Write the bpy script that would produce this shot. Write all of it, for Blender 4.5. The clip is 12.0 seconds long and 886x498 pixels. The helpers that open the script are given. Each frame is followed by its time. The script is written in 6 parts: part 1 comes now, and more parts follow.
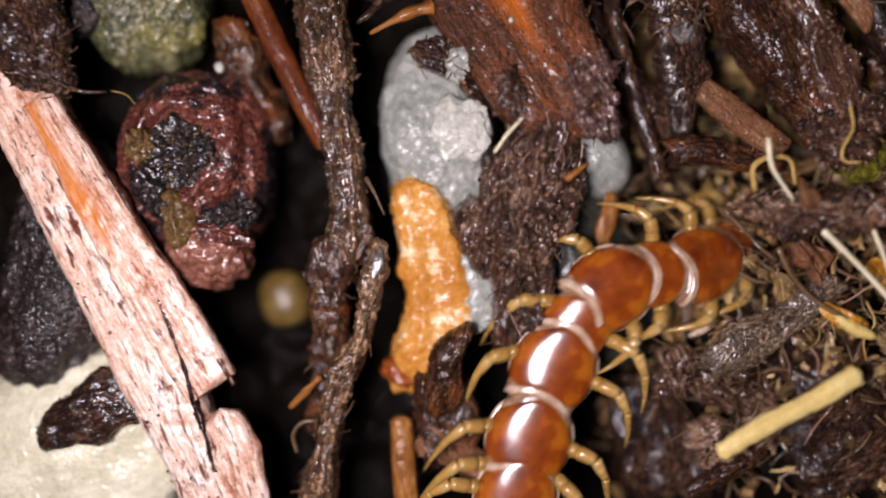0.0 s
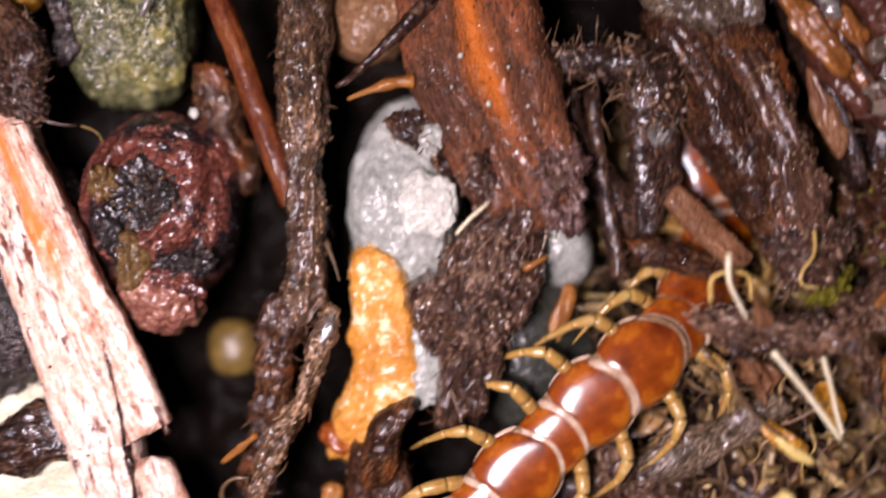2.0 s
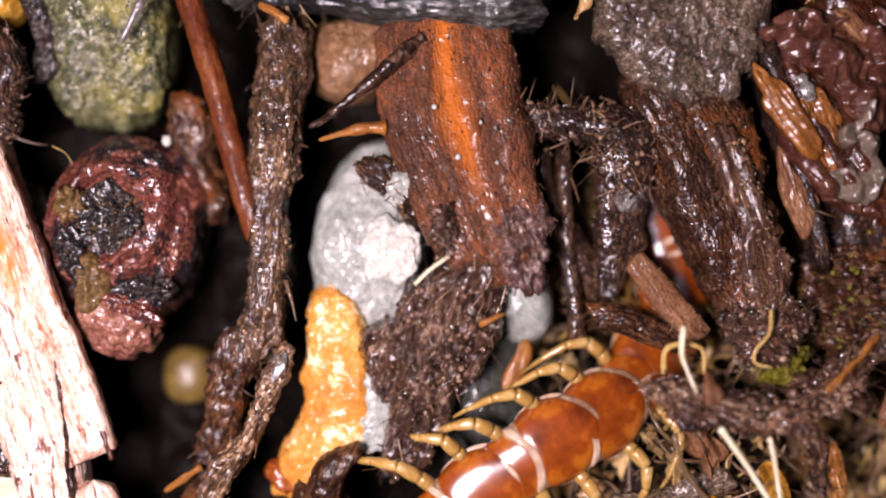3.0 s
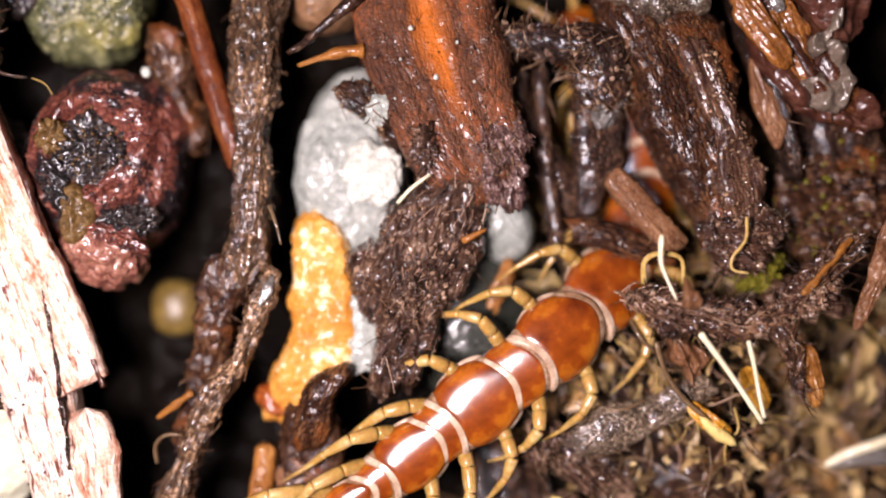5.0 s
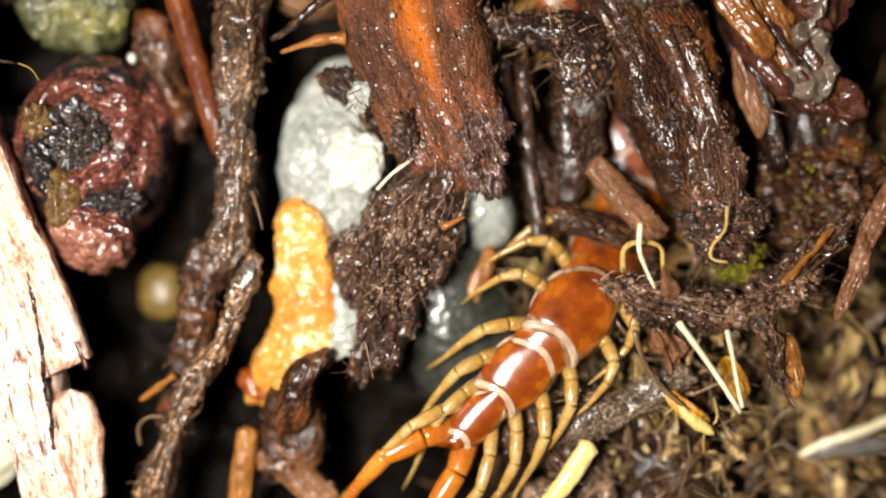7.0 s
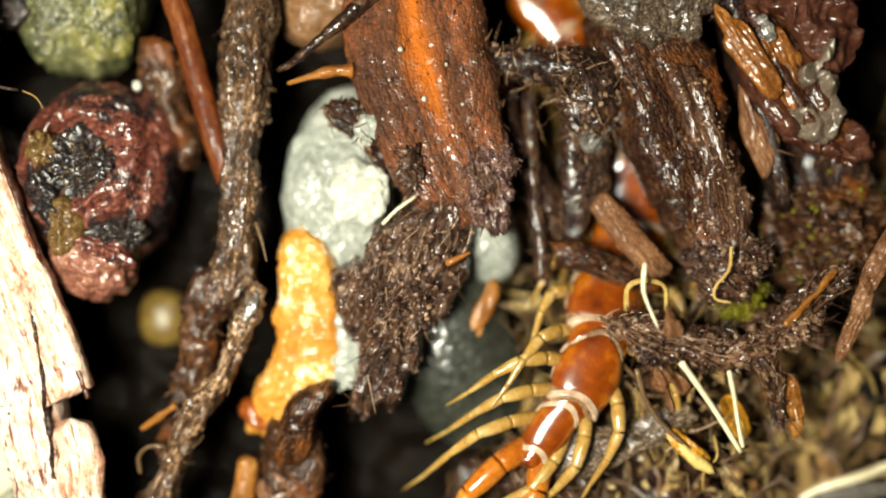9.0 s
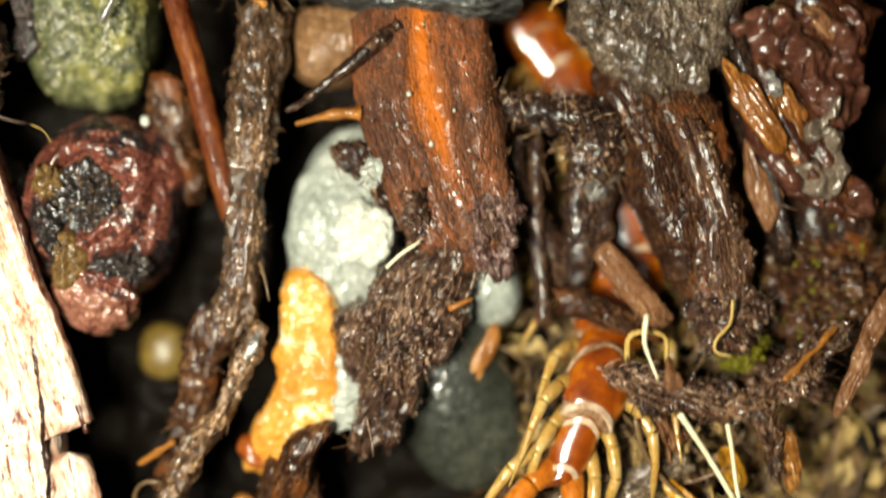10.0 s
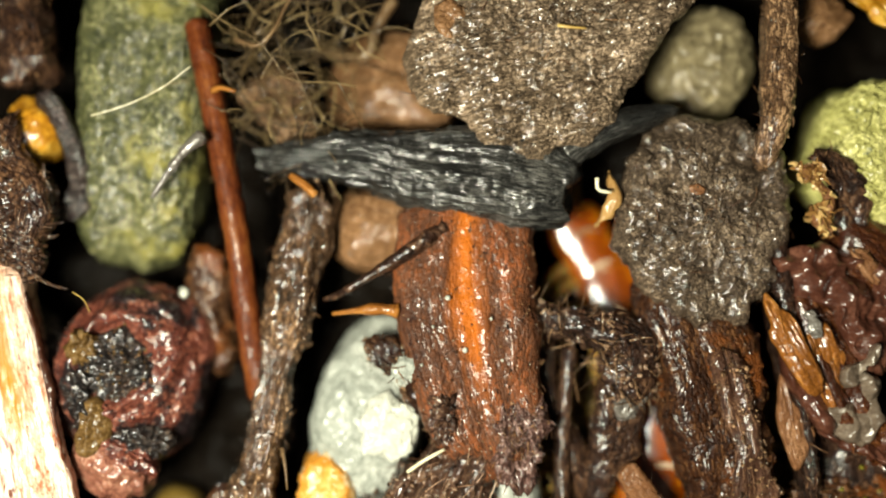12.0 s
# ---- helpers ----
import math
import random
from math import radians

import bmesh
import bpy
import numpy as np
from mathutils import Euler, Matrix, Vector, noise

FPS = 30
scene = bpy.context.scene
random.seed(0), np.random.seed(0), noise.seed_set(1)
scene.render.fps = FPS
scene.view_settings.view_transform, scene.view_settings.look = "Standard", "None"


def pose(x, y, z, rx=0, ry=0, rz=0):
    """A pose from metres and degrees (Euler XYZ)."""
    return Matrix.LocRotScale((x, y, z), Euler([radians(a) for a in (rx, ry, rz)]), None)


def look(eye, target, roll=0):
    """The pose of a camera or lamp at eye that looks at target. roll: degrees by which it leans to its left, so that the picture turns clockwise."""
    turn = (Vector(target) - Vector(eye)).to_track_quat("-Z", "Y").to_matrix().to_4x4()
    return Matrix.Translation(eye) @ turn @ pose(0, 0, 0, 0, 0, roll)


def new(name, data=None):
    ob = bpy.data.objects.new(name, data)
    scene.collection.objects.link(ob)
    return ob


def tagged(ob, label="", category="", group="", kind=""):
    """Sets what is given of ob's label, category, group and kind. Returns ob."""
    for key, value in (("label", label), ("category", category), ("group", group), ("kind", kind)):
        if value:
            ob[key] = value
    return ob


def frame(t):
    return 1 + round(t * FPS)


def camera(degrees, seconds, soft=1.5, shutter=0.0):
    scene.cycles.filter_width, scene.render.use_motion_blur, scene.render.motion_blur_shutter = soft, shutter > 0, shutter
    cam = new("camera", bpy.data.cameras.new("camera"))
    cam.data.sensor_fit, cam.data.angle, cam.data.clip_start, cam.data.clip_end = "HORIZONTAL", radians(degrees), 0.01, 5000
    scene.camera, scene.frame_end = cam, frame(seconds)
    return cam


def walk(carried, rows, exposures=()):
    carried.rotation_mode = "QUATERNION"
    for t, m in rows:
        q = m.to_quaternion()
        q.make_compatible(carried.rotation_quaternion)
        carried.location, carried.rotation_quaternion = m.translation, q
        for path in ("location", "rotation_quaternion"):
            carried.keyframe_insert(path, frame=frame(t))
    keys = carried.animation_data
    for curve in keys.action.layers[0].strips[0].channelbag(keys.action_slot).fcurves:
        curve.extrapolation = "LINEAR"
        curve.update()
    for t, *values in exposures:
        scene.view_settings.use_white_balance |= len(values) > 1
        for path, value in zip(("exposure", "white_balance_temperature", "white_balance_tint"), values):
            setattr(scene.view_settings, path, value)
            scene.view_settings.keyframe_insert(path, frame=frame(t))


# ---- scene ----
# ---- camera ----
cam = camera(50, 12.0, soft=2.1, shutter=0.5)
cam.data.dof.use_dof = True
cam.data.dof.focus_distance = 0.0410
cam.data.dof.aperture_fstop = 8.5
walk(cam, [
    (0.0, pose(-0.00391, -0.00156, 0.04134, -0.08, 1.60, -9.55)),
    (0.5, pose(-0.00369, -0.00131, 0.04123, 0.35, 0.73, -7.40)),
    (1.0, pose(-0.00419, -0.00203, 0.04120, 0.61, 0.88, -7.49)),
    (1.5, pose(-0.00434, -0.00101, 0.04125, -0.30, 0.85, -7.58)),
    (2.0, pose(-0.00216, 0.00091, 0.04114, 0.97, 0.95, -2.73)),
    (2.5, pose(-0.00050, 0.00308, 0.04119, 1.58, 1.03, 1.82)),
    (3.0, pose(-0.00039, 0.00254, 0.04123, 1.75, 0.92, 1.94)),
    (3.5, pose(0.00001, 0.00128, 0.04112, 2.07, 1.46, 1.38)),
    (5.5, pose(-0.00041, -0.00030, 0.04203, 0.23, -0.43, 0.01)),
    (6.0, pose(-0.00007, -0.00004, 0.04212, -0.08, -0.07, 0.07)),
    (6.5, pose(0.00000, 0.00000, 0.04203, -0.13, 0.04, 0.04)),
    (7.0, pose(0.00146, -0.00057, 0.04197, 0.39, 1.14, 0.61)),
    (9.0, pose(0.00083, 0.00138, 0.04196, -0.20, 0.58, 1.52)),
    (9.5, pose(0.00066, 0.00150, 0.04197, -0.22, 0.39, 1.65)),
    (10.0, pose(0.00044, 0.00298, 0.04209, 0.28, 0.33, 3.15)),
    (10.5, pose(-0.00008, 0.00696, 0.04210, 2.31, 0.81, 5.82)),
    (11.0, pose(-0.00097, 0.01051, 0.04236, 3.31, 0.88, 8.68)),
    (11.5, pose(-0.00071, 0.00990, 0.04228, 3.55, 1.23, 8.79)),
    (12.0, pose(-0.00090, 0.00963, 0.04225, 3.35, 1.28, 8.85)),
], exposures=[
    (0.0, -0.68, 6500, 28), (0.5, -0.28, 6450, 32), (1.0, -0.08, 6450, 33), (2.0, -0.22, 6600, 37), (2.5, -0.14, 6650, 38), (3.5, 0.09, 6600, 35),
    (5.5, 0.15, 6750, 29), (6.5, 0.18, 6900, 21), (7.0, 0.22, 7000, 10), (9.0, 0.22, 7500, -2), (9.5, 0.22, 7500, -2), (10.5, 0.25, 7650, -4), (12.0, 0.27, 7650, -4),
])

# ---- light: one small lamp close to the litter, in the dark ----
world = bpy.data.worlds.new("night")
scene.world = world
world.use_nodes = True
world.node_tree.nodes["Background"].inputs[0].default_value = (0.8, 0.9, 1.0, 1)
world.node_tree.nodes["Background"].inputs[1].default_value = 0.016
lamp = bpy.data.lights.new("hand_lamp", "AREA")
lamp.shape = "DISK"
lamp.size = 0.016
lamp.energy = 0.06
lamp.color = (1.0, 0.98, 0.95)
hand_lamp = new("hand_lamp", lamp)
hand_lamp.matrix_world = look((-0.0165, -0.002, 0.047), (0.0, 0.004, 0.0))


MM = 0.001


# ---- mesh tools ----
def vnoise(p, seed=0):
    """Smooth value noise in -1..1 at points p (n, 3)."""
    p = np.asarray(p, float)
    i = np.floor(p).astype(np.int64)
    f = p - i
    f = f * f * (3 - 2 * f)

    def h(dx, dy, dz):
        n = (i[:, 0] + dx) * 374761393 + (i[:, 1] + dy) * 668265263 + (i[:, 2] + dz) * 2147483647 + seed * 144665
        n = (n ^ (n >> 13)) * 1274126177
        n = n & 0x7FFFFFFF
        n = (n ^ (n >> 16)) & 0xFFFF
        return n / 32767.5 - 1.0

    x, y, z = f[:, 0], f[:, 1], f[:, 2]
    a = h(0, 0, 0) * (1 - x) + h(1, 0, 0) * x
    b = h(0, 1, 0) * (1 - x) + h(1, 1, 0) * x
    c = h(0, 0, 1) * (1 - x) + h(1, 0, 1) * x
    d = h(0, 1, 1) * (1 - x) + h(1, 1, 1) * x
    return (a * (1 - y) + b * y) * (1 - z) + (c * (1 - y) + d * y) * z


def fbm(p, octaves, seed=0):
    out, amp = 0.0, 1.0
    for k in range(octaves):
        out = out + amp * vnoise(np.asarray(p) * 2**k + 17.3 * k, seed + k)
        amp *= 0.5
    return out


def spline(rows, n):
    """Catmull-Rom through rows, n samples at even parameter."""
    r = np.asarray(rows, float)
    r = np.vstack([2 * r[0] - r[1], r, 2 * r[-1] - r[-2]])
    t = np.linspace(0, len(rows) - 1 - 1e-9, n)
    k = t.astype(int)
    f = (t - k)[:, None]
    a, b, c, d = r[k], r[k + 1], r[k + 2], r[k + 3]
    return 0.5 * (2 * b + (c - a) * f + (2 * a - 5 * b + 4 * c - d) * f**2 + (3 * b - a - 3 * c + d) * f**3)


def unit(v):
    return v / np.maximum(np.linalg.norm(v, axis=-1, keepdims=True), 1e-12)


def outward(verts, faces):
    """The faces, turned round if they look inward."""
    v = np.asarray(verts, float)
    v = v - v.mean(0)
    volume = 0.0
    for size in (3, 4):
        f = np.array([g for g in faces if len(g) == size], int).reshape(-1, size)
        for k in range(1, size - 1):
            volume += float((v[f[:, 0]] * np.cross(v[f[:, k]], v[f[:, k + 1]])).sum())
    return faces if volume >= 0 else [tuple(reversed(g)) for g in faces]


def mesh_object(name, verts, faces, mat, uv=None, parent=None, smooth=True):
    """One mesh object from vertices in millimetres; its origin lies at its middle unless it has a parent."""
    verts = np.asarray(verts, float) * MM
    base = verts.mean(0) if parent is None else np.zeros(3)
    me = bpy.data.meshes.new(name)
    me.from_pydata((verts - base).tolist(), [], outward(verts, faces))
    if uv is not None:
        layer = me.uv_layers.new(name="uv")
        loops = np.empty(len(me.loops), np.int32)
        me.loops.foreach_get("vertex_index", loops)
        layer.data.foreach_set("uv", np.asarray(uv, np.float32)[loops].ravel())
    me.polygons.foreach_set("use_smooth", [smooth] * len(me.polygons))
    me.materials.append(mat)
    me.update()
    ob = new(name, me)
    ob.location = base
    if parent is not None:
        ob.parent = parent
        ob.location = -parent.location
    return ob


def ring_faces(n, m):
    """Quads of n rings with m points each, and end fans on two more points."""
    faces = []
    for a in range(n - 1):
        for b in range(m):
            c = (b + 1) % m
            faces.append((a * m + b, a * m + c, (a + 1) * m + c, (a + 1) * m + b))
    for b in range(m):
        c = (b + 1) % m
        faces.append((n * m, c, b))
        faces.append((n * m + 1, (n - 1) * m + b, (n - 1) * m + c))
    return faces


def even_angles(m, power, wide, high):
    """Angles at which the points of a rounded-box section lie evenly along its outline."""
    a = np.linspace(0, 2 * np.pi, 1441)
    x = np.sign(np.cos(a)) * np.abs(np.cos(a)) ** (2 / power) * wide
    z = np.sign(np.sin(a)) * np.abs(np.sin(a)) ** (2 / power) * high
    gone = np.r_[0, np.cumsum(np.hypot(np.diff(x), np.diff(z)))]
    return np.interp(np.arange(m) / m * gone[-1], gone, a)


def loft(name, rows, mat, label="", category="", seed=1, power=3.0, lump=0.12, ridge=0.1, rag=0.5, edge=0.12,
         grain=0.16, taper=0.25, parent=None, group="", ridges=1.6, crown=0.0, kind="", crumb=0.06):
    """A piece of bark, wood or twig: rows of (x, y, top, width, height) in mm along its length, with uneven edges,
    ridges along the grain and broken ends."""
    rows = [list(r) for r in rows]
    length = sum(math.dist(a[:2], b[:2]) for a, b in zip(rows, rows[1:]))
    girth = 1.8 * (np.mean([r[3] for r in rows]) + np.mean([r[4] for r in rows]))
    n = int(min(190, max(14, length / grain)))
    m = int(min(110, max(12, girth / grain)))
    s = spline(rows, n)
    mid = np.c_[s[:, :2], s[:, 2] - s[:, 4] / 2]
    ahead = unit(np.gradient(mid, axis=0))
    side = unit(np.cross(ahead, (0, 0, 1)))
    up = np.cross(side, ahead)
    along = np.r_[0, np.cumsum(np.linalg.norm(np.diff(mid, axis=0), axis=1))]
    u = along / along[-1]
    ang = even_angles(m, power, s[:, 3].mean(), s[:, 4].mean())
    ca, sa = np.cos(ang), np.sin(ang)
    cx = np.sign(ca) * np.abs(ca) ** (2 / power)
    cz = np.sign(sa) * np.abs(sa) ** (2 / power)
    # uneven edges, one noise for each side
    el = 1 + edge * 1.6 * fbm(np.c_[along * 0.45, np.full(n, 3.1), np.full(n, 0.5)], 4, seed) if n else 1
    er = 1 + edge * 1.6 * fbm(np.c_[along * 0.45, np.full(n, 9.7), np.full(n, 0.5)], 4, seed + 5)
    close = np.minimum(1, np.minimum(u, 1 - u) / max(1e-3, 0.6 * taper * np.mean(s[:, 3]) / along[-1]))
    close = 0.35 + 0.65 * np.sqrt(np.clip(close, 0, 1))
    w = np.where(cx[None] > 0, er[:, None], el[:, None]) * s[:, 3:4] / 2 * close[:, None]
    h = s[:, 4:5] / 2 * (0.5 + 0.5 * close[:, None])
    ox, oz = w * cx[None], h * cz[None]
    oz = oz + crown * h * (1 - (ox / np.maximum(w, 1e-6)) ** 2) * (cz[None] > 0)
    pos = mid[:, None] + side[:, None] * ox[..., None] + up[:, None] * oz[..., None]
    out = unit(side[:, None] * (cx[None] / np.maximum(w, 0.05))[..., None] + up[:, None] * (cz[None] / np.maximum(h, 0.05))[..., None])
    v = np.broadcast_to(np.arange(m) / m * girth, (n, m))
    uu = np.broadcast_to(along[:, None], (n, m))
    flat = pos.reshape(-1, 3)
    grainp = np.c_[uu.ravel() * 0.22, ox.ravel() * ridges, oz.ravel() * ridges]
    d = lump * fbm(flat * 0.55, 3, seed) + ridge * (fbm(grainp, 4, seed + 11)) - ridge * 0.6 * np.abs(vnoise(grainp * 2.3, seed + 19))
    d = d + crumb * (0.5 - 1.4 * np.abs(fbm(flat * 2.4, 3, seed + 23)))
    flat = flat + out.reshape(-1, 3) * d[:, None]
    # broken ends: fibres end unevenly
    endness = np.clip(1 - np.minimum(u, 1 - u) * along[-1] / max(rag * 2.5, 1e-3), 0, 1) * np.where(u < 0.5, -1, 1)
    slip = rag * fbm(np.c_[ox.ravel() * 1.3, oz.ravel() * 1.3, np.repeat(np.sign(u - 0.5), m) * 4], 3, seed + 31)
    flat = flat + np.repeat(ahead, m, 0) * (np.repeat(endness, m) * slip)[:, None]
    verts = np.vstack([flat, flat[:m].mean(0), flat[-m:].mean(0)])
    uv = np.vstack([np.c_[uu.ravel(), v.ravel()], [[0, 0], [along[-1], 0]]])
    ob = mesh_object(name, verts, ring_faces(n, m), mat, uv + seed * 3.7, parent)
    LOFTS.append((ob, mat, length * max(r[3] for r in rows), seed))
    return tagged(ob, label, category, group, kind) if parent is None else tagged(ob, label)


def slab(name, outline, top, thick, mat, label="", category="", seed=1, slope=(0, 0), dome=0.0, turn=0.0, relief=0.12, ridge=0.1, rag=0.15, cell=0.13,
         edge=0.35, ridges=2.0, crumb=0.1, parent=None, sink=0.0, folds=0.0):
    """A flat piece of bark: a ragged outline in mm with a rough upper side. turn: the way of its grain in degrees; dome: how far its middle stands up;
    sink: how far hollows go down; folds: the height of sharp creases, as in crumpled skin."""
    o = np.asarray(outline, float)
    o = np.vstack([o, o[:1]])
    length = np.linalg.norm(np.diff(o, axis=0), axis=1).sum()
    m = int(min(300, length / cell))
    wrap = np.vstack([o[-2:-1], o, o[1:2]])
    rim = spline(wrap, 3 * m)
    rim = rim[m * 3 // (len(wrap) - 1): -(m * 3 // (len(wrap) - 1))]
    gone = np.r_[0, np.cumsum(np.linalg.norm(np.diff(rim, axis=0), axis=1))]
    even = np.arange(m) / m * gone[-1]
    rim = np.c_[np.interp(even, gone, rim[:, 0]), np.interp(even, gone, rim[:, 1])]
    mid = rim.mean(0)
    away = rim - mid
    size = np.linalg.norm(away, axis=1)
    away = away * (1 + rag * fbm(np.c_[rim * 0.9, np.full(m, seed)], 5, seed) / size)[:, None]
    rings = int(min(70, size.max() / cell))
    share = np.r_[np.linspace(0.02, 1, rings), 1.0, 0.93, 0.7]
    a = radians(turn)
    rows, uvs = [], []
    for k, q in enumerate(share):
        p = mid + away * q
        u, v = p[:, 0] * math.cos(a) + p[:, 1] * math.sin(a), p[:, 1] * math.cos(a) - p[:, 0] * math.sin(a)
        flat = np.c_[p, np.zeros(m)]
        level = top + (p - mid) @ np.array(slope)
        if k < rings:
            z = level + dome * (1 - q * q) - edge * max(0, (q - 0.86) / 0.14) ** 2
            along = np.c_[u * 0.4, v * ridges, np.zeros(m)]
            z = z + relief * fbm(flat * 0.5, 3, seed) + ridge * fbm(along, 4, seed + 11) - ridge * 0.6 * np.abs(vnoise(along * 2.3, seed + 19))
            z = z + crumb * (0.5 - 1.4 * np.abs(fbm(flat * 2.4, 3, seed + 23)))
            z = z - sink * np.clip(fbm(flat * 0.8 + 5, 3, seed + 29) - 0.25, 0, 1)
            for j in range(4 if folds else 0):
                b = a + 0.5 + j * 2.4 + seed
                bent = (p[:, 0] * math.cos(b) + p[:, 1] * math.sin(b)) * (0.45 + 0.2 * j) + 0.7 * fbm(flat * 0.45, 2, seed + 31 + j)
                z = z + folds / (1 + 0.6 * j) * (np.abs(bent % 1 - 0.5) - 0.25) * 2
        else:
            z = level - edge - thick * (0.35, 0.8, 1.0)[k - rings]
        rows.append(np.c_[p, z])
        uvs.append(np.c_[u, v])
    verts = np.vstack(rows)
    verts = np.vstack([verts, verts[:m].mean(0), verts[-m:].mean(0)])
    uv = np.vstack(uvs + [uvs[0].mean(0), uvs[-1].mean(0)])
    ob = mesh_object(name, verts, ring_faces(len(share), m), mat, uv + seed * 3.7, parent)
    return tagged(ob, label, category) if parent is None else tagged(ob, label)


def leaf_scrap(rows, mat, label, seed=1):
    """A thin torn scrap of leaf along rows of (x, y, z, width)."""
    rnd = random.Random(seed)
    p = np.array([r[:4] for r in rows], float)
    way = np.gradient(p[:, :2], axis=0)
    side = np.c_[-way[:, 1], way[:, 0]] / np.linalg.norm(way, axis=1)[:, None]
    half = p[:, 3:4] * 0.5
    one = [tuple(p[k, :2] + side[k] * half[k] * rnd.uniform(0.6, 1.25)) for k in range(len(p))]
    two = [tuple(p[k, :2] - side[k] * half[k] * rnd.uniform(0.6, 1.25)) for k in range(len(p))]
    tip = [tuple(p[-1, :2] + way[-1] * 0.25)]
    run = p[-1, :2] - p[0, :2]
    fall = (p[-1, 2] - p[0, 2]) / max(0.1, float(run @ run)) * run
    turn = math.degrees(math.atan2(run[1], run[0]))
    return slab("leaf_scrap", one + tip + two[::-1], float(p[:, 2].mean()), 0.08, mat, label, "leaf", seed, tuple(fall), 0.12, turn, relief=0.22, ridge=0.1, rag=0.22, cell=0.06,
                edge=0.05, ridges=2.5, crumb=0.04, folds=0.16)


ICO, LOFTS = {}, []


def ico(level):
    if level not in ICO:
        bm = bmesh.new()
        bmesh.ops.create_icosphere(bm, subdivisions=level, radius=1.0)
        ICO[level] = (np.array([v.co[:] for v in bm.verts]), [tuple(v.index for v in f.verts) for f in bm.faces])
        bm.free()
    return ICO[level]


def rock(name, place, size, turn, mat, label="", category="", seed=1, lump=0.16, fine=0.03, power=2.4, level=5, parent=None, freq=1.1,
         group="", kind=""):
    """A pebble, crumb or lump: place (x, y, top), half sizes, turn about the upright in degrees."""
    v, faces = ico(level)
    v = np.sign(v) * np.abs(v) ** (2 / power)
    v = v / np.maximum((np.abs(v) ** power).sum(1, keepdims=True) ** (1 / power), 1e-6)
    r = 1 + lump * fbm(v * freq + seed, 3, seed)
    q = v * r[:, None] * np.array(size)
    q = q + unit(v) * (fine * (0.6 * fbm(q * 3.0, 4, seed + 3) + 0.5 - 1.3 * np.abs(fbm(q * 2.2, 3, seed + 7))))[:, None]
    a = radians(turn)
    q = np.c_[q[:, 0] * math.cos(a) - q[:, 1] * math.sin(a), q[:, 0] * math.sin(a) + q[:, 1] * math.cos(a), q[:, 2]]
    q = q + np.array([place[0], place[1], place[2] - size[2]])
    ob = mesh_object(name, q, faces, mat, np.c_[q[:, 0] + 0.4 * q[:, 2], q[:, 1] + 0.4 * q[:, 2]] + seed * 3.7, parent)
    return tagged(ob, label, category, group, kind) if parent is None else tagged(ob, label)




def tube(points, r0, r1, sides=7, seed=0, wob=0.12, step=0.25):
    """Vertices and faces of a thin tapered fibre through points in mm."""
    length = sum(math.dist(a, b) for a, b in zip(points, points[1:]))
    n = int(min(60, max(6, length / step)))
    s = spline(points, n)
    ahead = unit(np.gradient(s, axis=0))
    side = unit(np.cross(ahead, (0.13, 0.09, 1)))
    up = np.cross(side, ahead)
    r = np.linspace(r0, r1, n) * (1 + wob * vnoise(np.c_[np.arange(n) * 0.8, np.full(n, seed), np.zeros(n)], seed))
    ang = np.linspace(0, 2 * np.pi, sides, endpoint=False)
    pos = s[:, None] + (side[:, None] * np.cos(ang)[None, :, None] + up[:, None] * np.sin(ang)[None, :, None]) * r[:, None, None]
    verts = np.vstack([pos.reshape(-1, 3), s[0] - ahead[0] * r0 * 0.4, s[-1] + ahead[-1] * r1 * 0.4])
    uv = np.vstack([np.c_[np.repeat(np.arange(n) * length / n, sides), np.tile(np.arange(sides) * 0.1, n)], [[0, 0], [length, 0]]])
    return verts, [tuple(reversed(g)) for g in ring_faces(n, sides)], uv


def fibre(name, points, r0, r1, mat, label="", category="", seed=0, parent=None, group="", wob=0.12, sides=7):
    verts, faces, uv = tube(points, r0, r1, sides, seed, wob)
    ob = mesh_object(name, verts, faces, mat, uv + seed, parent)
    return tagged(ob, label, category, group) if parent is None else tagged(ob, label)


def joined(name, pieces, mat, label="", category="", kind="", parent=None, group="", smooth=True):
    """Many small pieces (verts, faces, uv) in one mesh."""
    verts, faces, uvs, k = [], [], [], 0
    for a, b, c in pieces:
        verts.append(a)
        faces += [tuple(i + k for i in f) for f in b]
        uvs.append(c)
        k += len(a)
    ob = mesh_object(name, np.vstack(verts), faces, mat, np.vstack(uvs), parent, smooth)
    return tagged(ob, label, category, group, kind) if parent is None else tagged(ob, label)


def surface(ob, count, seed):
    """Random places on the upper side of an object: points, outward directions and the object's long way, in mm."""
    me = ob.data
    n = len(me.vertices)
    co, no = np.empty(n * 3), np.empty(n * 3)
    me.vertices.foreach_get("co", co)
    me.vertex_normals.foreach_get("vector", no)
    co, no = co.reshape(-1, 3) / MM, no.reshape(-1, 3)
    pick = np.flatnonzero(no[:, 2] > -0.15)
    rnd = np.random.RandomState(seed)
    pick = pick[rnd.randint(0, len(pick), count)]
    flat = co - co.mean(0)
    axis = np.linalg.svd(flat[:: max(1, n // 800)], full_matrices=False)[2][0]
    return co[pick], no[pick], axis, rnd


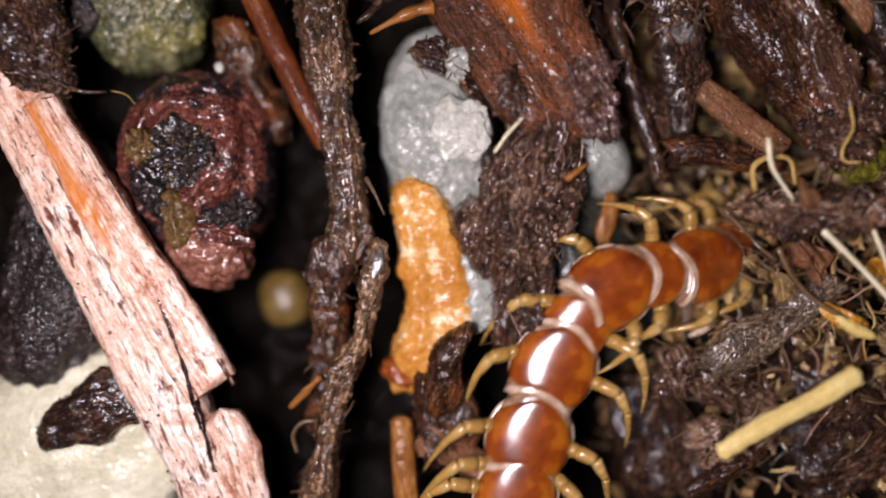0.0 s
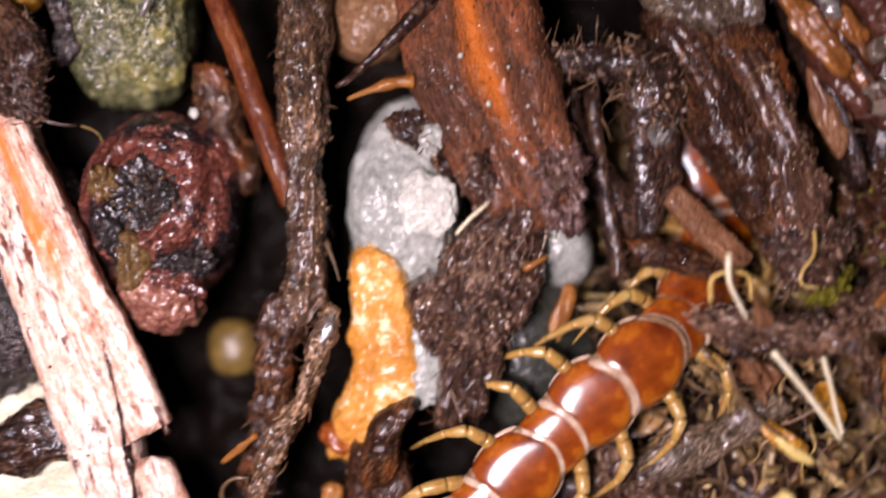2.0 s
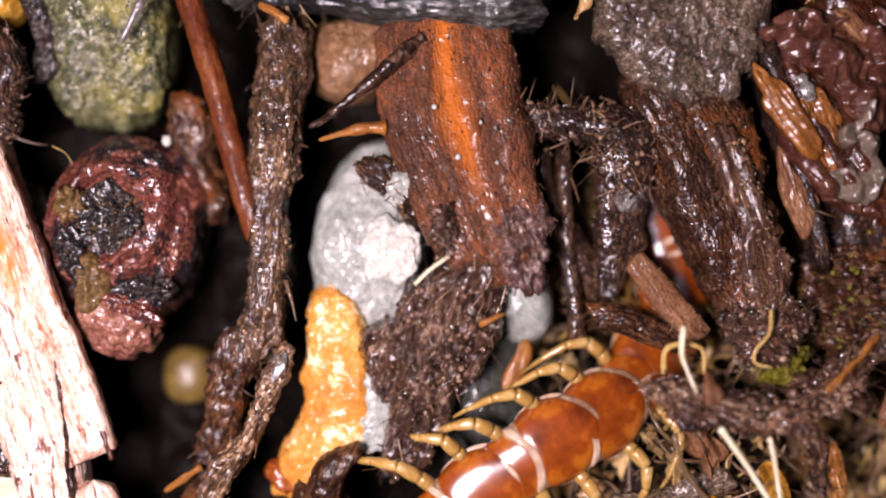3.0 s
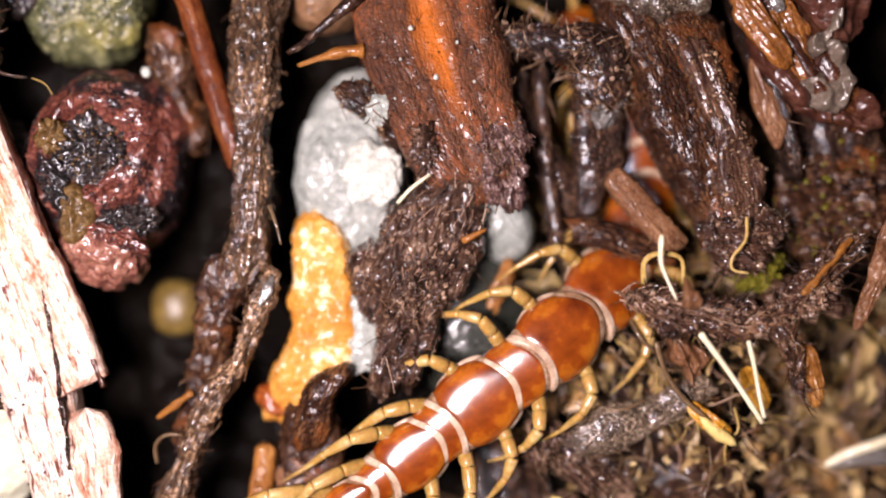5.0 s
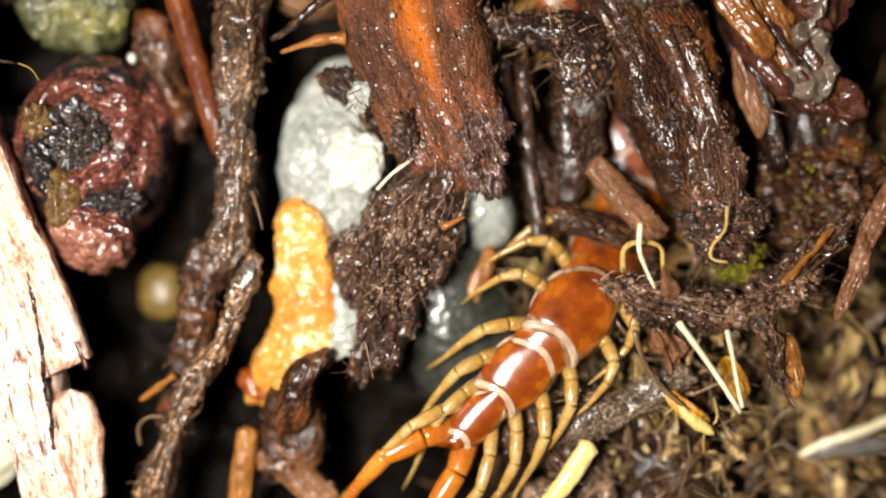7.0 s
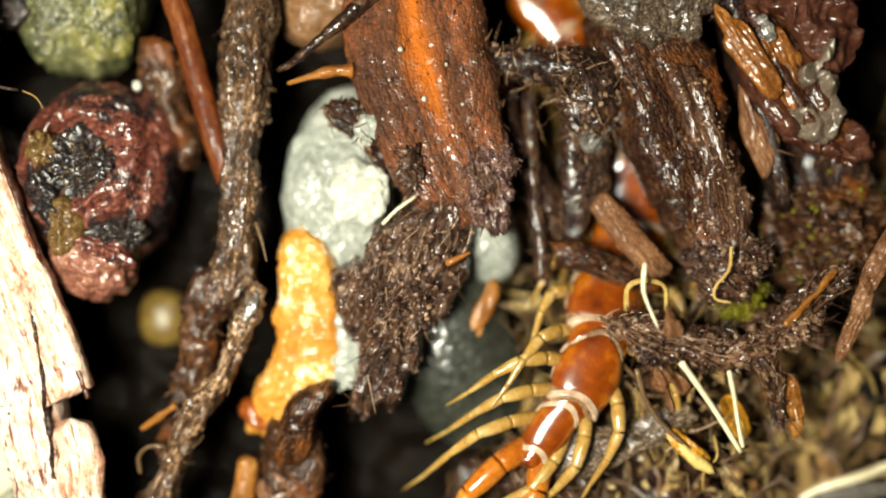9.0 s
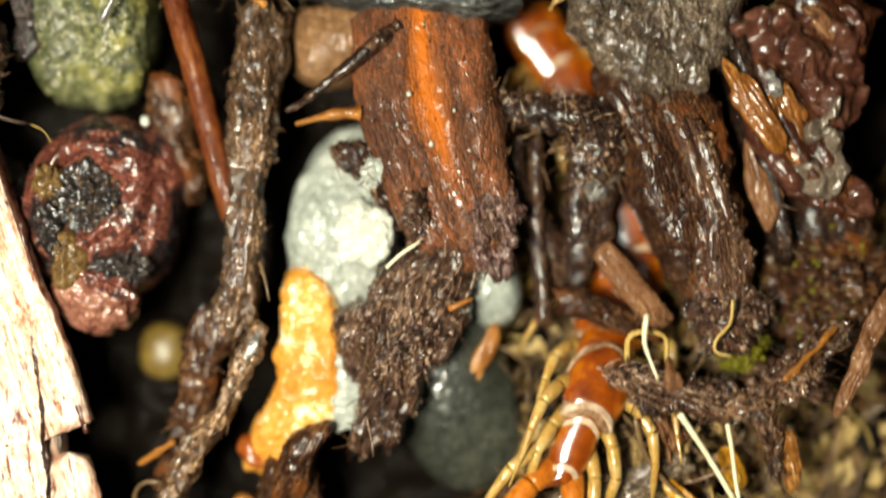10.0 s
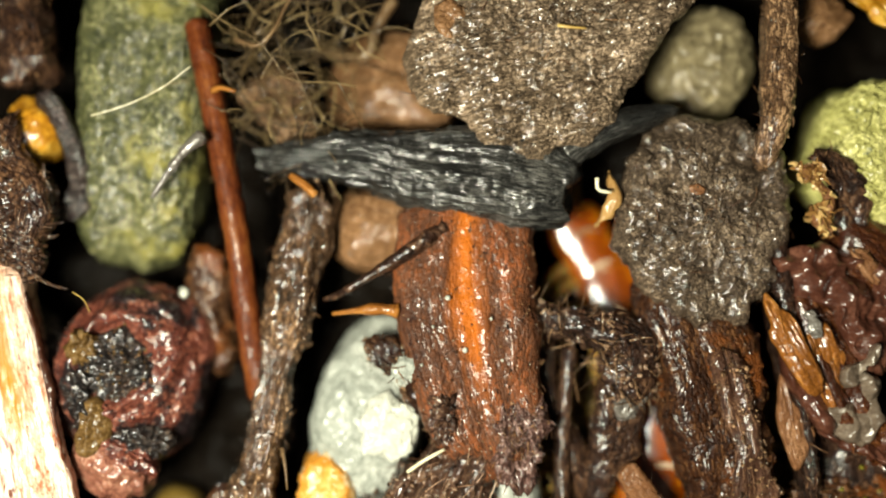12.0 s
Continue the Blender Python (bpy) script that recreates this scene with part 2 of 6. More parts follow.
def on_part(name, pieces, mat, ob, label, smooth=True):
    """Joined small pieces that belong to ob, in its own space."""
    verts, faces, uvs, k = [], [], [], 0
    for a, b, c in pieces:
        verts.append(a)
        faces += [tuple(i + k for i in f) for f in b]
        uvs.append(c)
        k += len(a)
    me = bpy.data.meshes.new(name)
    me.from_pydata((np.vstack(verts) * MM).tolist(), [], faces)
    layer = me.uv_layers.new(name="uv")
    loops = np.empty(len(me.loops), np.int32)
    me.loops.foreach_get("vertex_index", loops)
    layer.data.foreach_set("uv", np.vstack(uvs).astype(np.float32)[loops].ravel())
    me.polygons.foreach_set("use_smooth", [smooth] * len(me.polygons))
    me.materials.append(mat)
    part = new(name, me)
    part.parent = ob
    return tagged(part, label, kind="stuff")


def fuzz(ob, count, length, radius, mat, seed=1, along=0.7, lift=0.25, label="loose fibres"):
    """Loose fibres that stand off a frayed piece, mostly along its grain."""
    p, nrm, axis, rnd = surface(ob, count, seed)
    pieces = []
    for k in range(count):
        d = axis * rnd.choice((-1, 1)) * along + rnd.normal(0, 0.5, 3) * (1.2 - along)
        d = unit(d - nrm[k] * (d @ nrm[k]) + nrm[k] * abs(rnd.normal(0, lift)))
        size = length * rnd.uniform(0.4, 1.3)
        bend = rnd.normal(0, 0.22, 3) * size
        a = p[k] - nrm[k] * 0.03
        r = radius * rnd.uniform(0.5, 1.3)
        pieces.append(tube([tuple(a), tuple(a + d * size * 0.5 + bend * 0.4 + nrm[k] * 0.05), tuple(a + d * size + bend)], r, r * 0.4, 5, k, 0.1, 0.3))
    return on_part("fuzz", pieces, mat, ob, label)


def crumbs(ob, count, sizes, mat, seed=1, label="clinging crumbs"):
    """Small crumbs that cling to a piece."""
    p, nrm, axis, rnd = surface(ob, count, seed + 40)
    v, faces = ico(2)
    pieces = []
    for k in range(count):
        size = rnd.uniform(*sizes) * rnd.uniform(0.5, 1.2, 3)
        q = v * (1 + 0.35 * vnoise(v * 1.7 + k * 3.1, seed))[:, None] * size
        q = q @ np.array(Euler(tuple(rnd.uniform(0, 6.28, 3))).to_matrix()).T + p[k] + nrm[k] * size.min() * 0.2
        pieces.append((q, faces, v[:, :2] * size[0] + k))
    return on_part("grit", pieces, mat, ob, label)


def strands(ob, way, count, spread, lengths, radius, mat, seed=1, label="loose wood fibres"):
    """Long fibres that run along a frayed twig; way: its line in mm."""
    rnd = np.random.RandomState(seed)
    line = spline(way, 200)
    step = np.linalg.norm(np.diff(line, axis=0), axis=1).mean()
    base = np.array(ob.location) / MM
    pieces = []
    for k in range(count):
        n = int(rnd.uniform(*lengths) / step)
        a = rnd.randint(-10, 200 - n // 2)
        idx = np.clip(np.arange(a, a + n, max(1, n // 5)), 0, 199)
        idx = np.unique(idx)
        if len(idx) < 3:
            continue
        off = rnd.normal(0, spread * 0.45, 3) * (1, 1, 0.7) * (1.0 if a < 100 else 0.5)
        grow = rnd.normal(0, 0.10, 3)
        pts = [tuple(line[i] + off + grow * j + rnd.normal(0, 0.05, 3) - base) for j, i in enumerate(idx)]
        r = radius * rnd.uniform(0.5, 1.5)
        pieces.append(tube(pts, r, r * 0.5, 5, k, 0.15, 0.3))
    return on_part("fuzz", pieces, mat, ob, label)


def scrap(rnd, size, thick):
    """A thin ragged bent scrap: a top and an underside with an uneven rim."""
    n = 11
    a = np.linspace(0, 2 * np.pi, n, endpoint=False) + rnd.uniform(-0.15, 0.15, n)
    r = size * rnd.uniform(0.45, 1.25, n)
    narrow = rnd.uniform(0.12, 0.6)
    x, y = r * np.cos(a), r * np.sin(a) * narrow
    bend, twist = rnd.normal(0, 0.28) / size, rnd.normal(0, 0.35) / size
    z = bend * x**2 + twist * x * y + rnd.normal(0, 0.06 * size, n)
    t = thick * rnd.uniform(0.5, 1.5)
    v = np.vstack([np.c_[x, y, z], np.c_[x, y, z - t], [[0, 0, 0.05 * size]], [[0, 0, 0.05 * size - t]]])
    f = []
    for k in range(n):
        q = (k + 1) % n
        f += [(2 * n, k, q), (2 * n + 1, n + q, n + k), (k, n + k, n + q, q)]
    return v, f


def plates(ob, count, sizes, mat, seed=1, tilt=0.35, label="small loose bark plates"):
    """Small ragged plates that scale off a piece of bark."""
    p, nrm, axis, rnd = surface(ob, count, seed + 80)
    pieces = []
    for k in range(count):
        size = rnd.uniform(*sizes)
        q, faces = scrap(rnd, size, size * 0.22)
        n = unit(nrm[k] + rnd.normal(0, tilt, 3))
        x = unit(axis * rnd.choice((-1, 1)) + rnd.normal(0, 0.5, 3))
        x = unit(x - n * (x @ n))
        y = np.cross(n, x)
        q = q[:, :1] * x + q[:, 1:2] * y + q[:, 2:] * n + p[k] + nrm[k] * size * 0.08
        pieces.append((q, faces, np.c_[q @ x, q @ y] + k * 0.37))
    return on_part("scaling", pieces, mat, ob, label, False)


# ---- materials ----
def material(name, dark, mid, light, stretch=None, freq=1.0, rough=0.4, bump=0.06, fine=9.0, wet=0.5, spread=0.28, gloss=0.1,
             spots=None, spot_at=0.62, spot_freq=0.6, coat=1.0, coat_rough=0.2, film=0.8, inner=0.0, patchy=0.45, island=0.0, band=None, fibre_glint=0.0,
             granule=0.0, gfreq=8.5, glong=1.6, coat_ior=1.58):
    """A damp natural surface. dark, mid, light: base colours by large and small noise. stretch: (along, across) cycles a millimetre for grain that runs
    along a piece; without it the pattern is even. granule: how far the surface breaks up into grains, gfreq of them a millimetre, each glong times
    as long as wide. freq: cycles a millimetre. bump: relief in mm. fine: fine relief's cycles a millimetre."""
    m = bpy.data.materials.new(name)
    m.use_nodes = True
    nt = m.node_tree
    nd, ln = nt.nodes, nt.links
    bsdf = nd["Principled BSDF"]
    tc = nd.new("ShaderNodeTexCoord")

    def mapping(source, scale):
        mp = nd.new("ShaderNodeMapping")
        mp.inputs["Scale"].default_value = scale
        ln.new(tc.outputs[source], mp.inputs["Vector"])
        return mp.outputs[0]

    def tex(vec, detail=4.0, roughness=0.6, distortion=0.0):
        n = nd.new("ShaderNodeTexNoise")
        n.inputs["Scale"].default_value = 1.0
        n.inputs["Detail"].default_value = detail
        n.inputs["Roughness"].default_value = roughness
        n.inputs["Distortion"].default_value = distortion
        ln.new(vec, n.inputs["Vector"])
        return n.outputs["Fac"]

    def math_node(op, a, b):
        n = nd.new("ShaderNodeMath")
        n.operation = op
        for k, v in enumerate((a, b)):
            if isinstance(v, (int, float)):
                n.inputs[k].default_value = v
            else:
                ln.new(v, n.inputs[k])
        return n.outputs[0]

    k = 1000.0
    big = tex(mapping("Object", (freq * 0.35 * k,) * 3), 3.0)
    if stretch:
        small = tex(mapping("UV", (stretch[0], stretch[1], 1.0)), 6.0, 0.65, 0.3)
    else:
        small = tex(mapping("Object", (freq * 2.2 * k,) * 3), 6.0, 0.65, 0.2)
    grit = tex(mapping("Object", (fine * k,) * 3), 3.0, 0.7)
    mixv = math_node("ADD", math_node("MULTIPLY", big, 0.36), math_node("ADD", math_node("MULTIPLY", small, 0.40), math_node("MULTIPLY", grit, 0.24)))
    if island:
        geo = nd.new("ShaderNodeNewGeometry")
        mixv = math_node("ADD", mixv, math_node("MULTIPLY", math_node("SUBTRACT", geo.outputs["Random Per Island"], 0.5), island))
    if granule:
        cells = nd.new("ShaderNodeTexVoronoi")
        cells.inputs["Scale"].default_value = 1.0
        if stretch:
            cells.voronoi_dimensions = "2D"
            at = mapping("UV", (gfreq / glong, gfreq, 1.0))
        else:
            at = mapping("Object", (gfreq * k,) * 3)
        warp = nd.new("ShaderNodeTexNoise")
        warp.inputs["Scale"].default_value = 0.7
        warp.inputs["Detail"].default_value = 2.0
        ln.new(at, warp.inputs["Vector"])
        shift = nd.new("ShaderNodeVectorMath")
        shift.operation = "MULTIPLY_ADD"
        ln.new(warp.outputs["Color"], shift.inputs[0])
        shift.inputs[1].default_value = (1.4, 1.4, 1.4)
        ln.new(at, shift.inputs[2])
        ln.new(shift.outputs[0], cells.inputs["Vector"])
        parts = nd.new("ShaderNodeSeparateColor")
        ln.new(cells.outputs["Color"], parts.inputs[0])
        joint = math_node("MAXIMUM", math_node("SUBTRACT", cells.outputs["Distance"], 0.42), 0.0)
        mixv = math_node("ADD", mixv, math_node("MULTIPLY", math_node("SUBTRACT", parts.outputs[0], 0.5), 0.22 * granule))
        mixv = math_node("SUBTRACT", mixv, math_node("MULTIPLY", joint, 0.3 * granule))
    ramp = nd.new("ShaderNodeValToRGB")
    ramp.color_ramp.elements[0].position = 0.5 - spread * 0.55
    ramp.color_ramp.elements[0].color = (*dark, 1)
    ramp.color_ramp.elements[1].position = 0.5 + spread * 0.55
    ramp.color_ramp.elements[1].color = (*light, 1)
    e = ramp.color_ramp.elements.new(0.5)
    e.color = (*mid, 1)
    ln.new(mixv, ramp.inputs[0])
    colour = ramp.outputs[0]
    if spots:
        if isinstance(spot_freq, tuple):
            s = math_node("ADD", tex(mapping("UV", (*spot_freq, 1.0)), 5.0, 0.65, 0.4), math_node("MULTIPLY", math_node("SUBTRACT", big, 0.5), 0.45))
        else:
            s = tex(mapping("Object", (spot_freq * k,) * 3), 5.0, 0.65)
        r2 = nd.new("ShaderNodeValToRGB")
        r2.color_ramp.elements[0].position = spot_at - 0.04
        r2.color_ramp.elements[1].position = spot_at + 0.04
        ln.new(s, r2.inputs[0])
        mx = nd.new("ShaderNodeMix")
        mx.data_type = "RGBA"
        ln.new(r2.outputs[0], mx.inputs["Factor"])
        ln.new(colour, mx.inputs["A"])
        mx.inputs["B"].default_value = (*spots, 1)
        colour = mx.outputs["Result"]
    if band:
        # a streak of other wood along the piece, with an uneven edge
        xyz = nd.new("ShaderNodeSeparateXYZ")
        ln.new(tc.outputs["UV"], xyz.inputs[0])
        wave = tex(mapping("UV", (0.25, 0.9, 1.0)), 5.0, 0.65)
        off = math_node("ADD", math_node("SUBTRACT", xyz.outputs[1], band[0]), math_node("MULTIPLY", math_node("SUBTRACT", wave, 0.5), 2.6 * band[1]))
        side = math_node("DIVIDE", math_node("ABSOLUTE", off, 0.0), band[1])
        late = math_node("MULTIPLY", math_node("MAXIMUM", math_node("SUBTRACT", xyz.outputs[0], band[2]), 0.0), 0.45)
        near = math_node("SUBTRACT", math_node("SUBTRACT", 1.9, math_node("MULTIPLY", big, 1.6)), math_node("ADD", side, math_node("ADD", late, math_node("MULTIPLY", math_node("SUBTRACT", small, 0.5), 3.2))))
        edge = nd.new("ShaderNodeMapRange")
        edge.inputs["From Min"].default_value, edge.inputs["From Max"].default_value = -0.9, 1.15
        ln.new(near, edge.inputs["Value"])
        mb = nd.new("ShaderNodeMix")
        mb.data_type = "RGBA"
        ln.new(edge.outputs[0], mb.inputs["Factor"])
        ln.new(colour, mb.inputs["A"])
        mb.inputs["B"].default_value = (*band[3], 1)
        colour = mb.outputs["Result"]
    ln.new(colour, bsdf.inputs["Base Color"])
    ro = nd.new("ShaderNodeMapRange")
    ro.inputs["From Min"].default_value, ro.inputs["From Max"].default_value = 0.3, 0.7
    ro.inputs["To Min"].default_value, ro.inputs["To Max"].default_value = max(0.05, rough - 0.5 * wet * rough), min(1, rough + 0.5 * wet * rough)
    ln.new(grit, ro.inputs["Value"])
    ln.new(ro.outputs[0], bsdf.inputs["Roughness"])
    bsdf.inputs["Specular IOR Level"].default_value = gloss
    # a film of water over the grit: small bright glints
    bsdf.inputs["Coat Weight"].default_value = coat
    bsdf.inputs["Coat Roughness"].default_value = coat_rough
    bsdf.inputs["Coat IOR"].default_value = coat_ior
    if fibre_glint:
        coarse = tex(mapping("UV", (fibre_glint, fine * 0.8, 1.0)), 2.0, 0.6, 0.2)
    else:
        coarse = tex(mapping("Object", (fine * 0.8 * k,) * 3), 1.0, 0.5)

    def bumped(height, distance):
        bp = nd.new("ShaderNodeBump")
        bp.inputs["Strength"].default_value = 1.0
        bp.inputs["Distance"].default_value = distance * MM
        ln.new(height, bp.inputs["Height"])
        return bp.outputs[0]

    skin = math_node("ADD", small, math_node("ADD", math_node("MULTIPLY", grit, 0.5), coarse))
    water = math_node("ADD", math_node("MULTIPLY", small, 0.4), coarse)
    if granule:
        raised = math_node("MULTIPLY", math_node("SUBTRACT", math_node("MULTIPLY", parts.outputs[2], 0.5), cells.outputs["Distance"]), 1.3 * granule)
        skin, water = math_node("ADD", skin, raised), math_node("MULTIPLY", math_node("ADD", water, math_node("MULTIPLY", raised, 0.8)), 0.55)
    ln.new(bumped(skin, bump), bsdf.inputs["Normal"])
    ln.new(bumped(water, film * bump), bsdf.inputs["Coat Normal"])
    if patchy:
        # the water stands in spots and lines, and leaves the rest dull
        spot = nd.new("ShaderNodeMapRange")
        spot.inputs["From Min"].default_value, spot.inputs["From Max"].default_value = patchy, patchy + 0.07
        spot.inputs["To Min"].default_value, spot.inputs["To Max"].default_value = 0.02, coat
        drops = tex(mapping("Object", (fine * 0.62 * k + 7.0,) * 3), 2.0, 0.6)
        if granule:
            drops = math_node("ADD", math_node("MULTIPLY", drops, 0.5), math_node("ADD", math_node("MULTIPLY", parts.outputs[1], 0.25), 0.125))
        ln.new(math_node("ADD", math_node("MULTIPLY", drops, 0.5 if stretch else 0.7), math_node("MULTIPLY", small, 0.5 if stretch else 0.3)), spot.inputs["Value"])
        ln.new(spot.outputs[0], bsdf.inputs["Coat Weight"])
    if inner:
        bsdf.inputs["Subsurface Weight"].default_value = inner
        bsdf.inputs["Subsurface Radius"].default_value = (1.0, 0.4, 0.12)
        bsdf.inputs["Subsurface Scale"].default_value = 0.9 * MM
    return m


BARK_DARK = material("dark wet bark", (0.00506, 0.00253, 0.001822), (0.02429, 0.00961, 0.005566), (0.1619, 0.08096, 0.0425), (1.0, 6), 1.5, 0.5, 0.07, 10.5, spread=0.32, island=0.16, granule=0.7, glong=1.8, coat_rough=0.14)
BARK_BLACK = material("black wet bark", (0.006, 0.004, 0.004), (0.022, 0.013, 0.012), (0.09, 0.06, 0.052), None, 1.4, 0.3, 0.08, 9, patchy=0.38, film=1.3, granule=1.0, gfreq=7.0)
BARK_GREY = material("grey brown bark", (0.0168, 0.00924, 0.00504), (0.1008, 0.05208, 0.02688), (0.5712, 0.3444, 0.1932), (0.9, 6), 1.6, 0.5, 0.07, 10.5, spread=0.32, island=0.16, granule=0.8, glong=2.0, coat_rough=0.13, patchy=0.42)
BARK_BROWN = material("brown wet wood", (0.006199, 0.002066, 0.00124), (0.03513, 0.01137, 0.004133), (0.1653, 0.07232, 0.02893), (0.6, 5), 1.2, 0.5, 0.07, 10.5, spread=0.33, island=0.12, patchy=0.455, coat=0.75,
                      spots=(0.15, 0.042, 0.009), spot_at=0.61, spot_freq=0.35, granule=0.8, glong=2.2)
REDWOOD = material("red brown wood", (0.010, 0.004, 0.003), (0.055, 0.016, 0.008), (0.24, 0.055, 0.016), (0.05, 0.5), 0.45, 0.5, 0.05, 9, spread=0.36)
CHIP_WOOD = material("red brown wood with a bright streak", (0.018, 0.006, 0.004), (0.088, 0.033, 0.016), (0.27, 0.072, 0.022), (0.12, 1.6), 0.6, 0.5, 0.06, 10, spread=0.36, patchy=0.51, coat=0.8,
                     band=(3.5 + 500 * 3.7, 0.40, 6.2 + 500 * 3.7, (0.42, 0.105, 0.012)), granule=0.6, glong=2.5)
TWIG_RED = material("smooth red twig skin", (0.022, 0.005, 0.003), (0.10, 0.022, 0.006), (0.20, 0.065, 0.016), (0.3, 3), 0.8, 0.5, 0.03, 8, coat=0.35, patchy=0.5, granule=0.35, glong=3.0)
TWIG_FIBRE = material("dark red-brown fibrous twig", (0.010, 0.004, 0.003), (0.058, 0.024, 0.014), (0.34, 0.18, 0.10), (0.5, 7), 1.2, 0.5, 0.07, 10, spread=0.36, island=0.2, granule=0.5, glong=6.0, coat_rough=0.14, patchy=0.43)
FUZZ = material("dark fibrous bark", (0.00675, 0.003375, 0.00243), (0.066, 0.031, 0.019), (0.38, 0.24, 0.155), (1.6, 6), 1.4, 0.5, 0.07, 10.5, spread=0.32, island=0.2, granule=0.45, glong=4.0, coat_rough=0.13, patchy=0.40)
PALE_WOOD = material("peeled pale wood", (0.34, 0.09, 0.03), (0.74, 0.50, 0.38), (0.94, 0.86, 0.79), (0.06, 2.2), 1.3, 0.4, 0.09, 8, spread=0.25,
                     spots=(0.13, 0.03, 0.012), spot_at=0.60, spot_freq=(0.9, 4.5), fibre_glint=0.8, patchy=0.41, coat_rough=0.32, film=0.6, granule=0.4, gfreq=7.0, glong=4.0, band=(0.85 + 55 * 3.7, 0.36, 6.0 + 55 * 3.7, (0.62, 0.19, 0.025)))
CHARCOAL = material("charred wood", (0.0032, 0.003, 0.003), (0.0125, 0.012, 0.0115), (0.15, 0.142, 0.13), (1.4, 22), 0.9, 0.4, 0.07, 12, patchy=0.44, spread=0.3, fibre_glint=2.6, coat_rough=0.15, film=1.0, granule=0.4, gfreq=13.0, glong=6.0)
FLAKE = material("grey brown bark flake", (0.02367, 0.01578, 0.009861), (0.125, 0.085, 0.055), (0.50, 0.36, 0.25), (1.0, 6), 1.2, 0.5, 0.07, 9.5, spread=0.32, island=0.15, patchy=0.36, film=0.65, granule=0.75, gfreq=11.0, glong=1.6, coat_rough=0.13)
DISC = material("dark bark scale", (0.01918, 0.01278, 0.008789), (0.08313, 0.05638, 0.03858), (0.3084, 0.2225, 0.1541), None, 1.6, 0.5, 0.07, 9.5, spread=0.32, island=0.15, patchy=0.36, film=0.65, granule=0.75, gfreq=9.0, coat_rough=0.13)
MOULD = material("purple grey mouldy bark", (0.02, 0.00875, 0.0075), (0.0875, 0.0425, 0.035), (0.3375, 0.2125, 0.1875), (1.2, 5), 1.4, 0.5, 0.07, 9.5, spread=0.34, patchy=0.40, coat_rough=0.16, granule=0.8, glong=1.4)
OCHRE = material("rotten ochre wood", (0.32, 0.10, 0.012), (0.52, 0.22, 0.035), (0.76, 0.48, 0.17), None, 0.5, 0.5, 0.04, 8,
                 spots=(0.78, 0.60, 0.36), spot_at=0.59, spot_freq=0.9, coat=0.8, spread=0.34, film=1.0, coat_rough=0.3, patchy=0.5, granule=0.25, gfreq=4.0)
TIP_RED = material("orange red rotten wood", (0.096, 0.018, 0.0036), (0.228, 0.048, 0.0072), (0.36, 0.12, 0.021), None, 0.9, 0.4, 0.05, 8, spread=0.36, granule=0.4, gfreq=5.0)
ORANGE = material("orange wood sliver", (0.10, 0.03, 0.006), (0.27, 0.10, 0.02), (0.56, 0.28, 0.08), (0.5, 4), 1.2, 0.4, 0.05, 9, spread=0.36, coat=0.5, granule=0.5, glong=4.0)
STONE_WHITE = material("pale grey stone", (0.1298, 0.1416, 0.1239), (0.2832, 0.295, 0.2655), (0.4956, 0.4956, 0.4543), None, 0.8, 0.4, 0.06, 7, patchy=0.47, coat=0.5, spread=0.36, granule=0.25, gfreq=4.0)
STONE_PATCH = material("chalky crust", (0.32, 0.32, 0.28), (0.46, 0.46, 0.40), (0.62, 0.61, 0.55), None, 0.8, 0.5, 0.06, 5, coat=0.5, granule=0.5, gfreq=3.0)
STONE_CREAM = material("cream stone", (0.36, 0.3375, 0.225), (0.63, 0.6, 0.435), (0.95, 0.95, 0.765), None, 0.45, 0.5, 0.10, 6, coat=0.8, spread=0.34)
STONE_OLIVE = material("olive green stone", (0.02274, 0.02761, 0.01299), (0.1007, 0.1023, 0.04385), (0.4222, 0.3898, 0.1949), None, 1.3, 0.4, 0.11, 10, spread=0.34, patchy=0.41,
                       spots=(0.27, 0.24, 0.07), spot_at=0.60, spot_freq=0.35, granule=0.8, gfreq=6.0)
STONE_YELLOW = material("yellow crumbly stone", (0.253, 0.2372, 0.07116), (0.5376, 0.506, 0.1819), (0.9488, 0.8855, 0.4269), None, 1.1, 0.5, 0.12, 5,
                        spots=(0.05, 0.065, 0.04), spot_at=0.64, spot_freq=1.2, granule=0.6, gfreq=5.0)
STONE_DUN = material("dun stone", (0.09141, 0.07109, 0.04063), (0.2031, 0.1625, 0.09141), (0.4469, 0.3656, 0.2234), None, 0.9, 0.45, 0.09, 7, granule=0.5, gfreq=4.0)
STONE_PINK = material("pinkish stone", (0.06683, 0.0297, 0.01337), (0.21, 0.105, 0.048), (0.4455, 0.2525, 0.1485), None, 1.2, 0.42, 0.1, 9, patchy=0.49, spread=0.36, granule=0.5, gfreq=5.0)
STONE_GLASSY = material("glossy green grey stone", (0.00858, 0.01014, 0.0078), (0.02535, 0.0273, 0.02145), (0.0624, 0.0624, 0.04875), None, 0.6, 0.3, 0.05, 3, patchy=0, coat_rough=0.16)
BERRY_RED = material("wet red skin", (0.022, 0.007, 0.007), (0.14, 0.037, 0.024), (0.46, 0.19, 0.12), None, 1.2, 0.4, 0.07, 10, patchy=0.42, spread=0.4, film=0.6, coat_rough=0.19,
                     spots=(0.012, 0.007, 0.008), spot_at=0.535, spot_freq=0.45, granule=0.7, gfreq=6.0)
